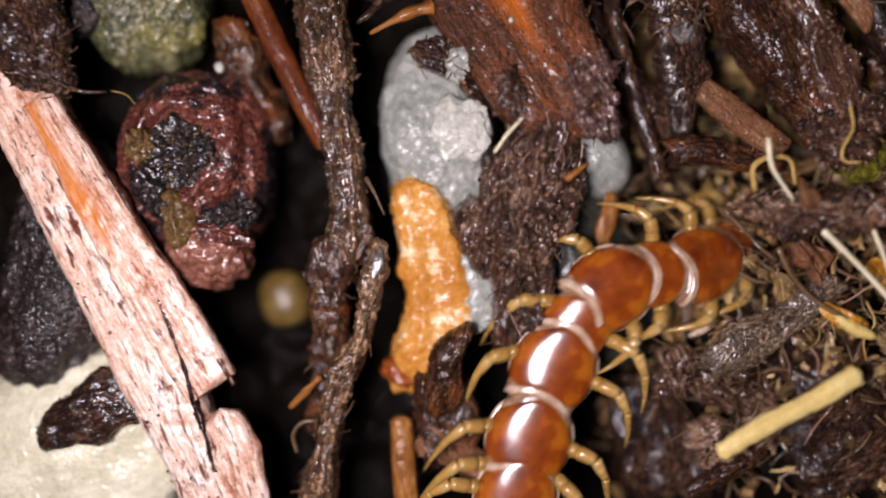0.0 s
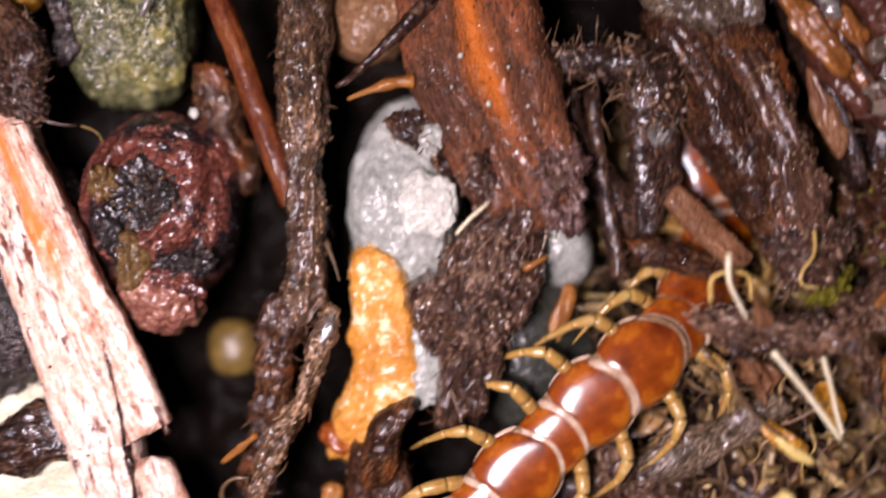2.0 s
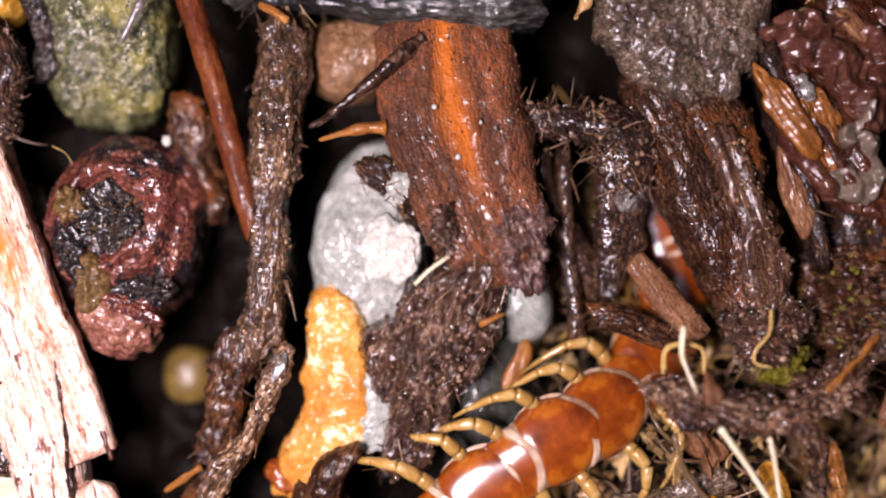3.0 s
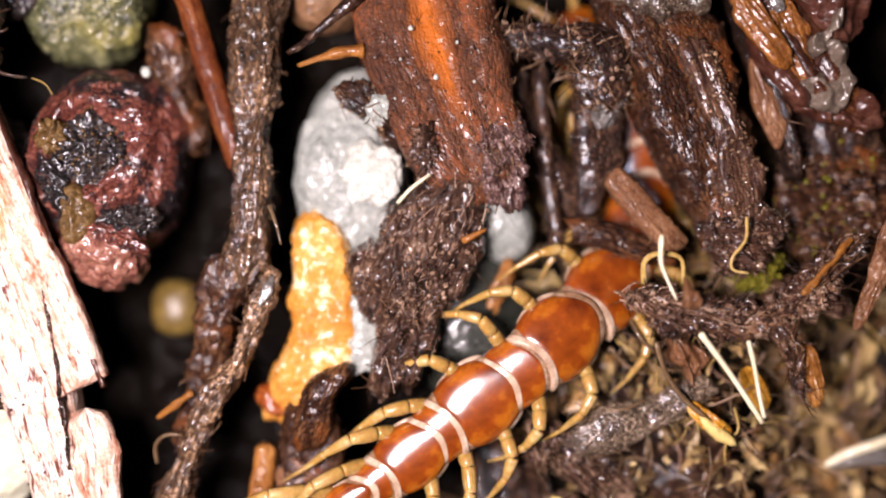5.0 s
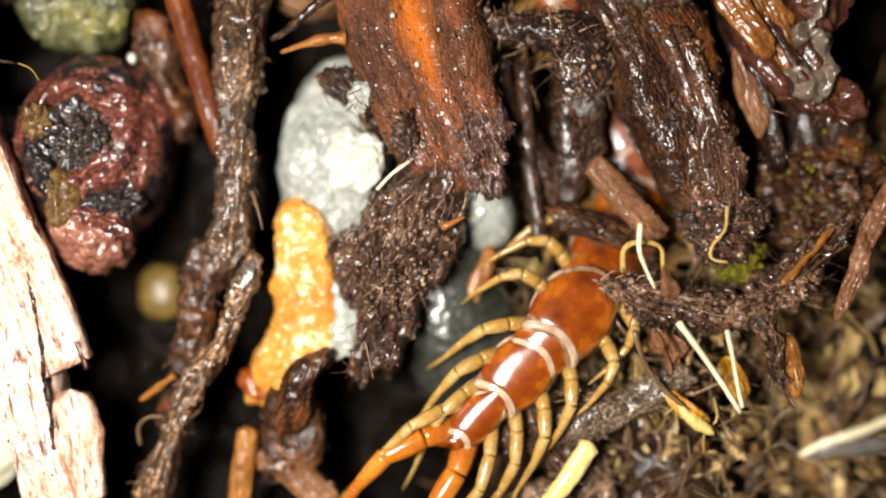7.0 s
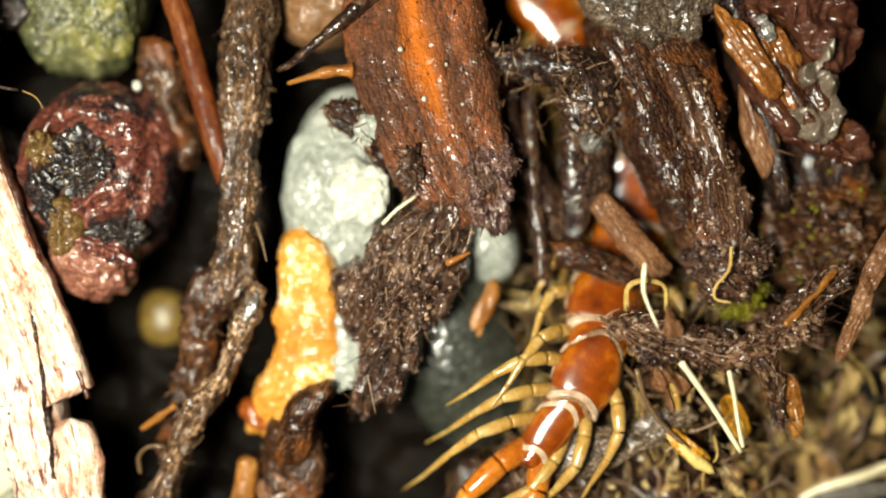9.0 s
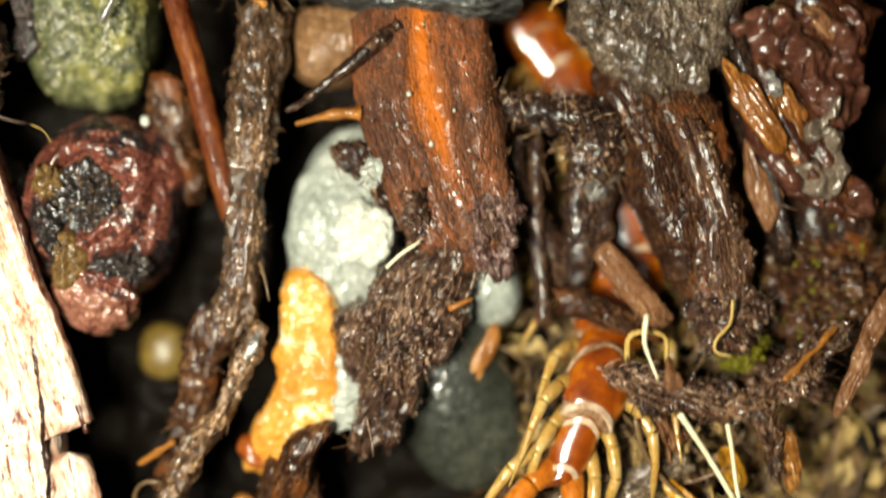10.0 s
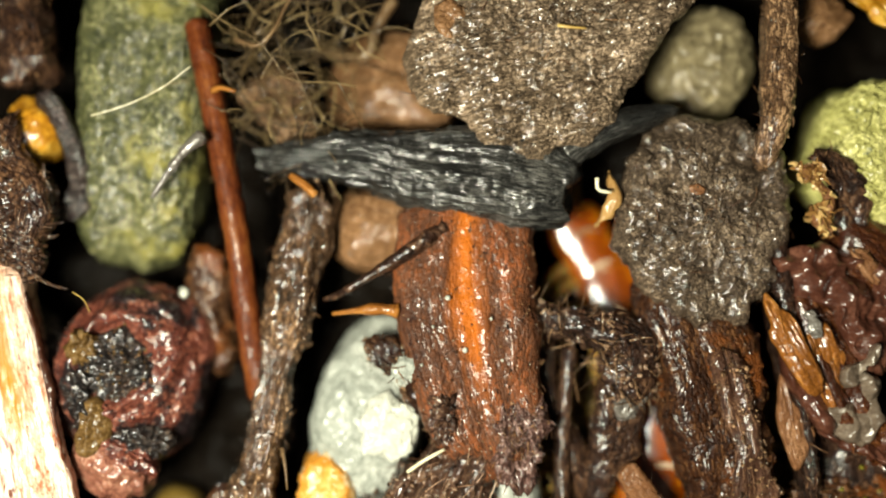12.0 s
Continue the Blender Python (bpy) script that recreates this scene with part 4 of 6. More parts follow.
loft("bark_splinter", [(-7.8, -0.7, 0.2, 0.5, 0.6), (-8.2, -1.9, 0.25, 1.0, 0.9), (-8.7, -3.3, 0.2, 0.95, 1.0), (-9.6, -5.1, 0.1, 1.0, 1.0), (-10.8, -7.1, 0, 1.1, 1.0), (-11.7, -9.1, -0.1, 1.3, 1.1), (-12.3, -11.2, -0.2, 1.5, 1.2), (-12.7, -13.4, -0.4, 1.5, 1.2)],
     BARK_GREY, "thin dark glinting bark splinter below the strip", "bark", lump=0.16, ridge=0.2, edge=0.3, crumb=0.16, rag=0.6, grain=0.1, ridges=2.6, seed=117)
loft("papery_scrap", [(-7.75, -0.9, 0.35, 0.3, 0.2), (-7.95, -1.5, 0.5, 0.6, 0.25), (-8.3, -2.2, 0.45, 0.35, 0.2)],
     HUSK_PALE, "pale torn papery scrap on the splinter", "scrap", lump=0.1, edge=0.6, rag=0.4, seed=118)
strip_splinter = loft("splinter", [(-9.9, -0.4, -0.3, 1.6, 1.4), (-10.2, -2.1, -0.4, 2.0, 1.4), (-10.8, -4.1, -0.7, 1.8, 1.4), (-11.5, -6.4, -1.0, 1.5, 1.4), (-12.1, -8.5, -1.3, 1.2, 1.4)],
     BARK_BROWN, "brown splinter", "", rag=0.6, edge=0.4, lump=0.2, crumb=0.15, seed=119, parent=strip)
fibre("thorn", [(-7.85, 2.16, 0.2), (-7.51, 1.29, 0.4), (-7.31, 0.47, 0.4)], 0.1, 0.03, ROOT_DARK, "brown splinter hair", "", seed=123, parent=strip)
loft("bark_shard", [(-13.18, 10.49, -0.8, 1.51, 2), (-12.82, 8.71, -0.9, 1.88, 2), (-12.41, 6.75, -1.2, 2.02, 2), (-11.66, 5.04, -1.8, 1.28, 2)],
     BARK_BROWN, "dark wet ragged bark shard", "bark", lump=0.3, ridge=0.2, edge=0.4, crumb=0.2, rag=0.6, seed=127)
rock("grit", (-13.56, 8.22, -0.5), (0.23, 0.25, 0.25), 0.04, STONE_PATCH,
     "tiny white grit grain", "grit", level=3, fine=0.01, seed=131)
twig = loft("twig", [(-14.88, 20.49, 0.6, 1.12, 1.1), (-14.11, 18.52, 0.6, 1.12, 1.1), (-12.91, 15.13, 0.4, 1.12, 1.1), (-11.52, 11.01, 0.1, 1.15, 1.1), (-10.32, 6.85, -0.4, 1.12, 1.1), (-9.45, 3.89, -0.8, 1.02, 1.1)],
     TWIG_RED, "thin smooth red-brown twig with a side barb", "twig", power=2.2, lump=0.03, ridge=0.03, edge=0.05, rag=0.2, seed=135)
fibre("barb", [(-13.44, 17.33, 0.6), (-13, 17.46, 0.9), (-12.32, 17.36, 1)], 0.16, 0.08, ORANGE, "orange barb", "", seed=139, parent=twig)
ochre = loft("ochre_stick", [(-6.09, 1.95, -0.6, 1.9, 2.2), (-5.83, 0.18, -0.5, 2.66, 2.2), (-5.65, -2.61, -0.5, 2.83, 2.2), (-6.0, -4.5, -0.6, 2.9, 2.2), (-7.1, -6.1, -0.95, 2.3, 2), (-8.2, -7.2, -1.6, 1.5, 1.6)],
     OCHRE, "soft rotten ochre wood with grey edge", "wood", lump=0.14, ridge=0.08, edge=0.2, crumb=0.12, grain=0.12, rag=0.4, power=3.5, seed=143)
rock("grit", (-5.99, -0.33, -0.42), (0.3, 0.28, 0.2), 0.04, STONE_DUN,
     "grey grain on the wood", "", level=3, fine=0.01, seed=147, parent=ochre)
loft("crust", [(-4.2, -0.4, -0.7, 1.2, 1.2), (-3.95, -1.8, -0.6, 1.6, 1.4), (-3.64, -3.8, -0.6, 1.7, 1.4), (-3.8, -5.4, -0.8, 1.2, 1.2)],
     STONE_WHITE, "grey-white crust on the side of the wood", "", lump=0.2, edge=0.35, crumb=0.15, rag=0.5, seed=151, parent=ochre)
rock("tip", (-7.9, -6.6, -1.1), (0.9, 0.6, 0.6), -15, TIP_RED, "orange-red rotten tip", "", lump=0.3, fine=0.12, freq=1.6, level=4, seed=149, parent=ochre)
red_chip = loft("wood_chip", [(-1.6, 14.49, 0.5, 6.0, 2.2), (-1.3, 12.26, 0.55, 6.3, 2.4), (-0.75, 9.25, 0.75, 6.2, 2.5), (0.22, 6.53, 0.9, 5.85, 2.6), (1.21, 4.33, 0.9, 4.89, 2.4), (2.05, 2.7, 0.5, 2.72, 1.8)],
     CHIP_WOOD, "large red-brown wood chip with a bright orange streak", "wood chip", seed=500, power=4.5, lump=0.1, ridge=0.14, edge=0.06, rag=0.5, grain=0.14, ridges=1.0)
frayed_bark = slab("frayed_bark", [(0.7, 5.2), (1.3, 6.2), (2.0, 6.6), (2.9, 6.1), (3.5, 5.0), (3.6, 3.8), (3.2, 2.6), (2.5, 1.8), (1.9, 2.2), (1.4, 3.0), (1.0, 4.0)], 0.95, 0.9, MOULD,
                   "purple-grey mouldy frayed end of the chip", seed=159, dome=0.1, turn=-70, relief=0.25, ridge=0.2, rag=0.9, ridges=2.0, crumb=0.2, edge=0.25, sink=0.8, parent=red_chip)
tuft = rock("tuft", (-1.05, 4.69, 1.2), (0.53, 0.78, 0.45), 0.04, FUZZ,
     "black fibrous tuft", "", lump=0.5, fine=0.2, freq=3, level=5, seed=163, parent=red_chip)
fuzzy = slab("bark_lump", [(-2.2, 2.51), (-0.76, 3.66), (0.6, 3.9), (1.45, 2.5), (1.45, 0.65), (0.9, -1.08), (-0.08, -3.08), (-1.01, -4.83), (-2.44, -6.59), (-3.5, -6.75), (-3.6, -5.65), (-3.3, -3.91), (-3.7, -2.44), (-4.2, -0.99), (-4.1, 0), (-3.15, 1.01), (-2.68, 2.01)],
     0.1, 1.8, FUZZ, "dark fibrous leaf-shaped bark lump", "bark", seed=167, dome=1.1, turn=66, relief=0.35, ridge=0.22, rag=0.45, ridges=1.8, crumb=0.3, edge=0.7, sink=1.1, slope=(0, 0.07))
fibre("hair", [(-2.19, 2.23, 1.3), (-1.57, 2.86, 1.6), (-0.8, 3.43, 1.5)], 0.09, 0.06, SPIKE, "pale curved hair", "", seed=175, parent=fuzzy)
fibre("hair", [(0.6, 0.61, 1.1), (1.08, 0.85, 1.2), (1.57, 1.1, 1.2)], 0.16, 0.1, ORANGE, "reddish sliver", "", seed=179, parent=fuzzy)
loft("wood_flake", [(2.68, 0.08, -1.5, 0.36, 0.4), (2.35, -1.17, -1.4, 0.88, 0.5), (1.97, -2.48, -1.5, 0.83, 0.5), (1.64, -3.4, -1.6, 0.36, 0.4)],
     ORANGE, "orange wood flake on the glossy pebble", "wood", lump=0.1, edge=0.45, rag=0.4, seed=183)
slab("bark_curl", [(-7.06, -7.58), (-6.85, -6.32), (-6.0, -5.3), (-5.02, -4.9), (-4.22, -5.0), (-4.62, -5.76), (-5.09, -6.77), (-5.3, -8.02), (-5.65, -9.03), (-6.89, -9.07)], -0.15, 0.7, BARK_BROWN,
     "small curled dark bark scrap", "bark", seed=187, dome=0.5, turn=60, relief=0.12, ridge=0.06, rag=0.35, crumb=0.08, edge=0.5, slope=(0.1, 0.12))
loft("bark_flake", [(-6.2, -6.66, -0.5, 2.28, 1.4), (-6.09, -8.7, -0.6, 2.79, 1.4), (-6.5, -10.79, -0.8, 2.29, 1.4)],
     BARK_BROWN, "brown bark scrap under the curl", "bark", rag=0.5, lump=0.2, edge=0.25, seed=191)
loft("wood_sliver", [(-8.25, -8.51, -0.9, 0.87, 1), (-8.39, -10.53, -0.8, 1.07, 1), (-8.54, -13.34, -0.8, 1.02, 1)],
     ORANGE, "tan wood sliver lying in soil", "sliver", power=4, lump=0.03, rag=0.2, seed=195)
loft("bark_flake", [(-7.25, -9.49, -0.7, 1.52, 0.8), (-5.96, -10.48, -0.6, 1.77, 0.8), (-4.45, -11.9, -0.7, 1.78, 0.8)],
     TAN_FLAKE, "reddish flat flake of bark", "bark", power=4, seed=199)
char = loft("charcoal", [(-11.18, 14.59, 0.6, 0.74, 1.6), (-9.15, 14.98, 0.9, 1.48, 2.2), (-6.66, 15.33, 1.1, 2.33, 2.8), (-4.13, 15.3, 1.3, 3.41, 3.2), (-1.42, 15.4, 1.4, 4.18, 3.4), (1.05, 15.47, 1.3, 4.19, 3.2), (3.06, 15.44, 1, 3.68, 2.8)],
     CHARCOAL, "black charred wood piece with fine grain", "charcoal", power=3.6, lump=0.1, ridge=0.16, edge=0.08, rag=0.5, grain=0.1, ridges=3.6, taper=0.1, seed=203)
loft("splinter", [(2.22, 16.96, 0.9, 2.21, 1.8), (3.67, 18.04, 1, 1.47, 1.4), (5.29, 18.91, 1, 1.18, 1.2), (7.08, 19.58, 0.9, 0.59, 0.9)],
     CHARCOAL, "charred splinter end", "", lump=0.08, ridge=0.15, edge=0.15, rag=0.3, seed=207, parent=char)
fibre("hair", [(3.92, 15.88, 1.5), (4.05, 15.41, 1.4), (4.63, 15.39, 1.3)], 0.1, 0.07, SPIKE, "pale straw bit", "", seed=211, parent=char)
flake = slab("bark_flake", [(-5.0, 19.11), (-4.22, 18.1), (-2.66, 17.59), (-1.35, 17.04), (-0.04, 16.5), (1.44, 16.47), (2.78, 17.29), (4.01, 18.1), (4.53, 19.54), (5.66, 21.95), (6.83, 24.0), (7.45, 25.73), (5.73, 27.5), (0.81, 27.29), (-2.64, 25.51), (-4.57, 23.45), (-4.99, 21.37)],
     1.5, 1.2, FLAKE, "broad grey-brown weathered bark flake", "bark", seed=215, dome=0.35, turn=24, relief=0.14, ridge=0.16, rag=0.3, ridges=2.4, crumb=0.14, edge=0.4, sink=0.4)
loft("scab", [(-3.95, 22.23, 1.85, 1.68, 0.5), (-3.11, 21.6, 1.85, 1.68, 0.5), (-2.43, 21.21, 1.8, 0.96, 0.4)],
     STONE_PINK, "orange-brown patch of inner bark", "", lump=0.1, edge=0.2, seed=219, parent=flake)
fibre("hair", [(1.23, 22.04, 2.1), (1.84, 22.04, 2.15), (2.45, 22.1, 2.1)], 0.08, 0.05, ROOT, "yellow hair on the flake", "", seed=223, parent=flake)
disc = slab("bark_scale", [(5.93, 18.11), (6.76, 19.24), (8.43, 19.61), (9.89, 19.71), (11.21, 19.03), (12.32, 18.08), (12.87, 16.68), (12.86, 14.95), (12.46, 13.41), (11.61, 11.56), (10.1, 10.23), (8.59, 10.6), (6.84, 11.8), (5.52, 13.32), (4.98, 14.48), (5.17, 15.75)],
     0.75, 1.3, DISC, "broad dark brown pointed bark scale", "bark", seed=227, dome=0.55, turn=70, relief=0.2, ridge=0.12, rag=0.5, ridges=1.6, crumb=0.16, edge=0.5, sink=0.7)
loft("litter_bit", [(4.6, 15.9, 0.9, 0.3, 0.4), (4.75, 15.2, 1.0, 0.7, 0.5), (4.6, 14.5, 0.8, 0.6, 0.5), (4.3, 13.9, 0.5, 0.3, 0.4)], STRAW_DULL,
     "tan frayed bit between charcoal and bark", "litter", lump=0.25, edge=0.5, rag=0.5, crumb=0.1, seed=229)
rock("scrap", (8.28, 16.07, 1.33), (0.39, 0.22, 0.12), -11.19, TAN_FLAKE,
     "small tan papery scrap", "", level=3, lump=0.3, fine=0.03, seed=231, parent=disc)
block = loft("bark_block", [(8.41, 12.8, 0.2, 4.4, 2.6), (9.03, 10.83, 0.4, 4.6, 2.8), (10.14, 8.36, 0.5, 4.5, 2.8), (11.14, 5.88, 0.5, 4.3, 2.8), (12.13, 3.41, 0.35, 3.7, 2.6), (12.76, 1.18, 0.1, 2.7, 2.2), (13.0, 0, -0.2, 1.8, 1.8)],
     BARK_BROWN, "wide brown bark block with orange stains", "bark", power=3.0, lump=0.16, ridge=0.12, edge=0.14, rag=0.5, grain=0.13, seed=239)
ridge = loft("ridge", [(10.6, 9.4, 0.8, 1.4, 1.1), (11.5, 7.2, 0.95, 1.7, 1.2), (12.3, 4.9, 0.9, 1.9, 1.2), (12.9, 2.9, 0.65, 1.8, 1.1), (13.1, 1.4, 0.3, 1.3, 0.9)],
     TWIG_FIBRE, "granular brown ridge of bark", "", lump=0.2, ridge=0.14, edge=0.25, crumb=0.14, rag=0.5, seed=243, parent=block)
loft("bark_splinter", [(12.26, 15.4, 0.4, 1.12, 2.4), (12.86, 12.48, 0.5, 1.19, 2.4), (13.64, 9.62, 0.4, 1.1, 2.2), (14.77, 6.32, 0.2, 0.9, 2), (15.58, 3.47, 0, 0.75, 1.8)],
     BARK_DARK, "thin black upright bark splinter", "bark", ridge=0.1, seed=247)
slab("bark_flake", [(13.3, 9.1), (13.6, 8.3), (13.95, 7.6), (14.99, 6.55), (14.95, 5.42), (14.49, 4.7), (13.75, 6.1), (13.3, 7.9)], 0.1, 0.4, TAN_FLAKE, "pointed tan flake of bark", "bark", seed=251, dome=0.1, turn=-70,
     relief=0.1, ridge=0.08, rag=0.15, crumb=0.04, edge=0.12)
rhusk = loft("husk", [(13.62, 12.34, 0.3, 1.49, 1.6), (14.92, 10.06, 0.5, 2.35, 1.8), (16.36, 7.82, 0.6, 2.59, 1.8), (17.3, 6.9, 0.2, 1.9, 1.5), (18.5, 6.2, -0.3, 1.2, 1.2)],
     HUSK, "layered glossy red-brown seed husk", "husk", power=2.6, lump=0.2, ridge=0.3, edge=0.25, rag=0.6, ridges=2.4, seed=255)
slab("skin", [(11.8, 13.5), (12.8, 14.0), (13.84, 14.3), (15.6, 14.6), (17.58, 14.5), (18.49, 11.46), (18.0, 9.2), (16.6, 9.5), (15.3, 11.6), (14.7, 12.0), (13.62, 12.2), (12.5, 12.3)],
     0.35, 0.5, SKIN_RED, "crumpled dark glossy skin of the husk", seed=257, dome=0.2, turn=-55, relief=0.3, ridge=0.2, rag=0.5, ridges=1.0, crumb=0.06, folds=0.55, parent=rhusk)
slab("blade", [(13.9, 11.0), (14.5, 11.3), (14.9, 10.9), (15.42, 9.89), (15.95, 8.5), (15.5, 7.7), (14.85, 8.4), (14.4, 9.63)], 0.75, 0.35, BLADE,
     "yellow-brown blade of the husk", seed=258, dome=0.1, turn=-62, relief=0.15, ridge=0.2, rag=0.3, ridges=2.2, crumb=0.05, edge=0.15, parent=rhusk)
slab("blade", [(11.82, 12.1), (12.45, 11.74), (13.02, 11.28), (14.29, 9.69), (14.75, 8.5), (14.2, 8.3), (13.04, 9.6), (12.2, 10.8)], 1.0, 0.4, BLADE,
     "orange-tan blade of the husk", seed=259, dome=0.1, turn=-55, relief=0.12, ridge=0.14, rag=0.25, ridges=3, crumb=0.05, edge=0.12, parent=rhusk)
slab("glint_flake", [(13.72, 11.9), (14.15, 11.6), (14.4, 11.0), (14.2, 10.6), (13.85, 10.9)], 0.95, 0.15, HUSK_PALE,
     "white glassy chip on the husk", seed=262, turn=-60, relief=0.1, ridge=0.05, rag=0.5, crumb=0.03, edge=0.05, folds=0.3, cell=0.07, parent=rhusk)
slab("fold", [(13.2, 9.6), (13.7, 8.9), (14.3, 8.45), (15.05, 8.5), (15.75, 7.4), (15.5, 6.5), (14.6, 7.1), (13.8, 7.8), (13.35, 8.7)], 0.5, 0.6, SKIN_RED,
     "dark glossy folded rim of the husk", seed=263, dome=0.25, turn=-45, relief=0.2, ridge=0.2, rag=0.2, ridges=1.4, crumb=0.05, folds=0.25, parent=rhusk)
slab("membrane", [(15.33, 7.6), (16.01, 8.16), (16.91, 9.2), (17.55, 7.84), (17.2, 6.75), (16.25, 6.5), (15.57, 6.95)], 0.7, 0.25, GLASSY,
     "glassy grey crumpled membrane of the husk", seed=271, dome=0.2, turn=20, relief=0.3, ridge=0.1, rag=0.4, ridges=0.8, crumb=0.02, folds=0.7, cell=0.08, parent=rhusk)
slab("membrane", [(15.5, 9.3), (16.33, 10.1), (17.0, 11.0), (17.2, 10.43), (16.75, 9.3), (16.11, 8.6)], 1.0, 0.25, GLASSY,
     "glassy torn flap of the husk", seed=272, dome=0.1, turn=50, relief=0.2, ridge=0.1, rag=0.4, ridges=0.8, crumb=0.02, folds=0.5, cell=0.08, parent=rhusk)
slab("skin", [(15.5, 6.5), (16.5, 6.8), (17.6, 7.4), (18.8, 7.0), (19.3, 6.2), (18.4, 5.5), (17.4, 5.7), (16.3, 6.0)], 0.2, 0.5, SKIN_RED,
     "wine-red crumpled lower skin of the husk", seed=275, dome=0.2, turn=-40, relief=0.3, ridge=0.2, rag=0.4, ridges=1.2, crumb=0.05, folds=0.45, parent=rhusk)
husk_scrap = loft("husk", [(14.95, 15.32, 0.2, 2.75, 1.6), (16.49, 14.55, 0.3, 3, 1.6), (18.66, 13.38, 0.2, 3, 1.6)],
     HUSK, "red-brown glossy scrap of husk", "husk", lump=0.25, edge=0.2, seed=279)
loft("blade", [(15.14, 14.83, 0.5, 0.5, 0.4), (16, 14.2, 0.7, 0.84, 0.5), (17.04, 13.13, 0.6, 0.59, 0.4)],
     TAN_FLAKE, "tan blade of the husk scrap", "", lump=0.15, edge=0.3, rag=0.4, seed=283, parent=husk_scrap)
paper = loft("papery_scrap", [(12.39, 18.17, 0.6, 0.35, 0.2), (12.88, 17.66, 0.8, 0.99, 0.25), (13.49, 17.17, 0.8, 0.44, 0.2), (13.91, 16.5, 0.7, 0.74, 0.2), (13.91, 15.63, 0.6, 0.84, 0.25), (14.7, 14.77, 0.4, 0.3, 0.15)],
     TAN_FLAKE, "pale brown torn papery scrap", "scrap", lump=0.4, edge=0.9, rag=0.6, power=3, crumb=0.06, ridge=0.1, seed=287)
loft("papery_scrap", [(13.24, 18.87, 0.2, 0.75, 0.4), (14.33, 18.22, 0.5, 1.49, 0.5), (15.17, 16.85, 0.4, 1.74, 0.5), (15.75, 15.2, 0.1, 1.25, 0.5)],
     BARK_DARK, "dark brown torn papery scrap", "scrap", lump=0.3, edge=0.5, rag=0.5, seed=291)
loft("twig", [(10.55, 27.39, 1.2, 1.3, 1.4), (10.86, 24.33, 1.4, 1.45, 1.4), (11.11, 21.57, 1.6, 1.35, 1.4), (11.2, 19.4, 1.75, 1.2, 1.2), (11.0, 17.6, 1.45, 0.7, 0.8)],
     BARK_GREY, "ribbed brown twig by stones", "twig", ridge=0.15, seed=295)
branch = loft("bark_branch", [(1.97, 10.12, 0.2, 1.12, 1.2), (3.33, 9.63, 0.4, 1.49, 1.4), (4.94, 9.46, 0.4, 1.49, 1.4), (6.42, 9.04, 0.4, 2.1, 1.4), (6.78, 7.64, 0.2, 2.36, 1.4), (6.63, 6.57, -0.1, 1.5, 1.4)],
     BARK_DARK, "dark knobbly branching bark piece", "bark", lump=0.25, edge=0.25, rag=0.4, ridge=0.15, seed=299)
rock("husk_bit", (6.85, 6.7, -0.1), (0.75, 1.05, 0.7), -12, HUSK_PALE, "pale glassy bit of husk on dark bark", "husk", lump=0.35, fine=0.15, freq=1.6, level=5, seed=301)
shard = loft("bark_shard", [(5.93, 7.26, -0.5, 1.52, 1.8), (6.71, 5.72, -0.3, 2.27, 1.8), (6.58, 3.73, -0.6, 2.03, 1.8), (6.26, 1.72, -1, 0.92, 1.4)],
     BARK_DARK, "dark splintered bark shard", "bark", lump=0.2, edge=0.2, rag=0.5, seed=303)
loft("bark_splinter", [(4.15, 8.61, -0.9, 0.66, 1.4), (4.32, 5.28, -0.8, 0.76, 1.4), (4.64, 2.47, -0.7, 0.81, 1.4), (5.01, -0.32, -0.8, 0.66, 1.2)],
     BARK_DARK, "thin upright dark bark splinter", "bark", lump=0.05, ridge=0.1, seed=307)
loft("bark_splinter", [(3.07, 8.92, -1.2, 1.03, 1.6), (3.57, 6.07, -1, 1.28, 1.6), (5.26, 3.01, -1.2, 1.54, 1.6), (6.09, 0.97, -1.6, 1.04, 1.4)],
     BARK_DARK, "dark wet upright bark splinter", "bark", lump=0.1, ridge=0.15, seed=311)
loft("wood_chip", [(7.18, 3.74, -0.1, 0.9, 0.8), (8.11, 2.68, 0, 1.2, 0.9), (9.24, 1.43, 0, 1.2, 0.9), (10.39, 0.31, -0.1, 1, 0.8)],
     TAN_FLAKE, "small flat orange-brown wood chip", "wood chip", power=5, lump=0.03, ridge=0.06, edge=0.06, rag=0.15, seed=315)
loft("bark_splinter", [(5.05, 1.07, -0.5, 1.01, 0.9), (6.91, 0.94, -0.3, 1.26, 1), (8.68, 0.31, -0.3, 1.16, 1), (10.46, -0.07, -0.4, 1.01, 0.9)],
     BARK_BROWN, "brown bark sliver over the hollow", "bark", lump=0.1, edge=0.2, seed=319)
frayed = loft("frayed_twig", [(7.7, -1.75, 1.0, 0.4, 0.4), (8.6, -2.0, 1.2, 1.1, 0.8), (9.8, -2.3, 1.25, 1.5, 1.0), (11.55, -2.56, 1.25, 1.5, 1.0), (13.3, -2.7, 1.2, 1.4, 0.9), (14.9, -2.0, 1.1, 1.6, 0.9), (16.3, -0.6, 0.9, 1.3, 0.8), (17.7, 0.65, 0.7, 0.6, 0.5)],
     TWIG_FIBRE, "dark frayed fibrous twig", "twig", lump=0.3, ridge=0.25, edge=0.4, crumb=0.25, rag=0.8, grain=0.11, ridges=2.4, seed=323)
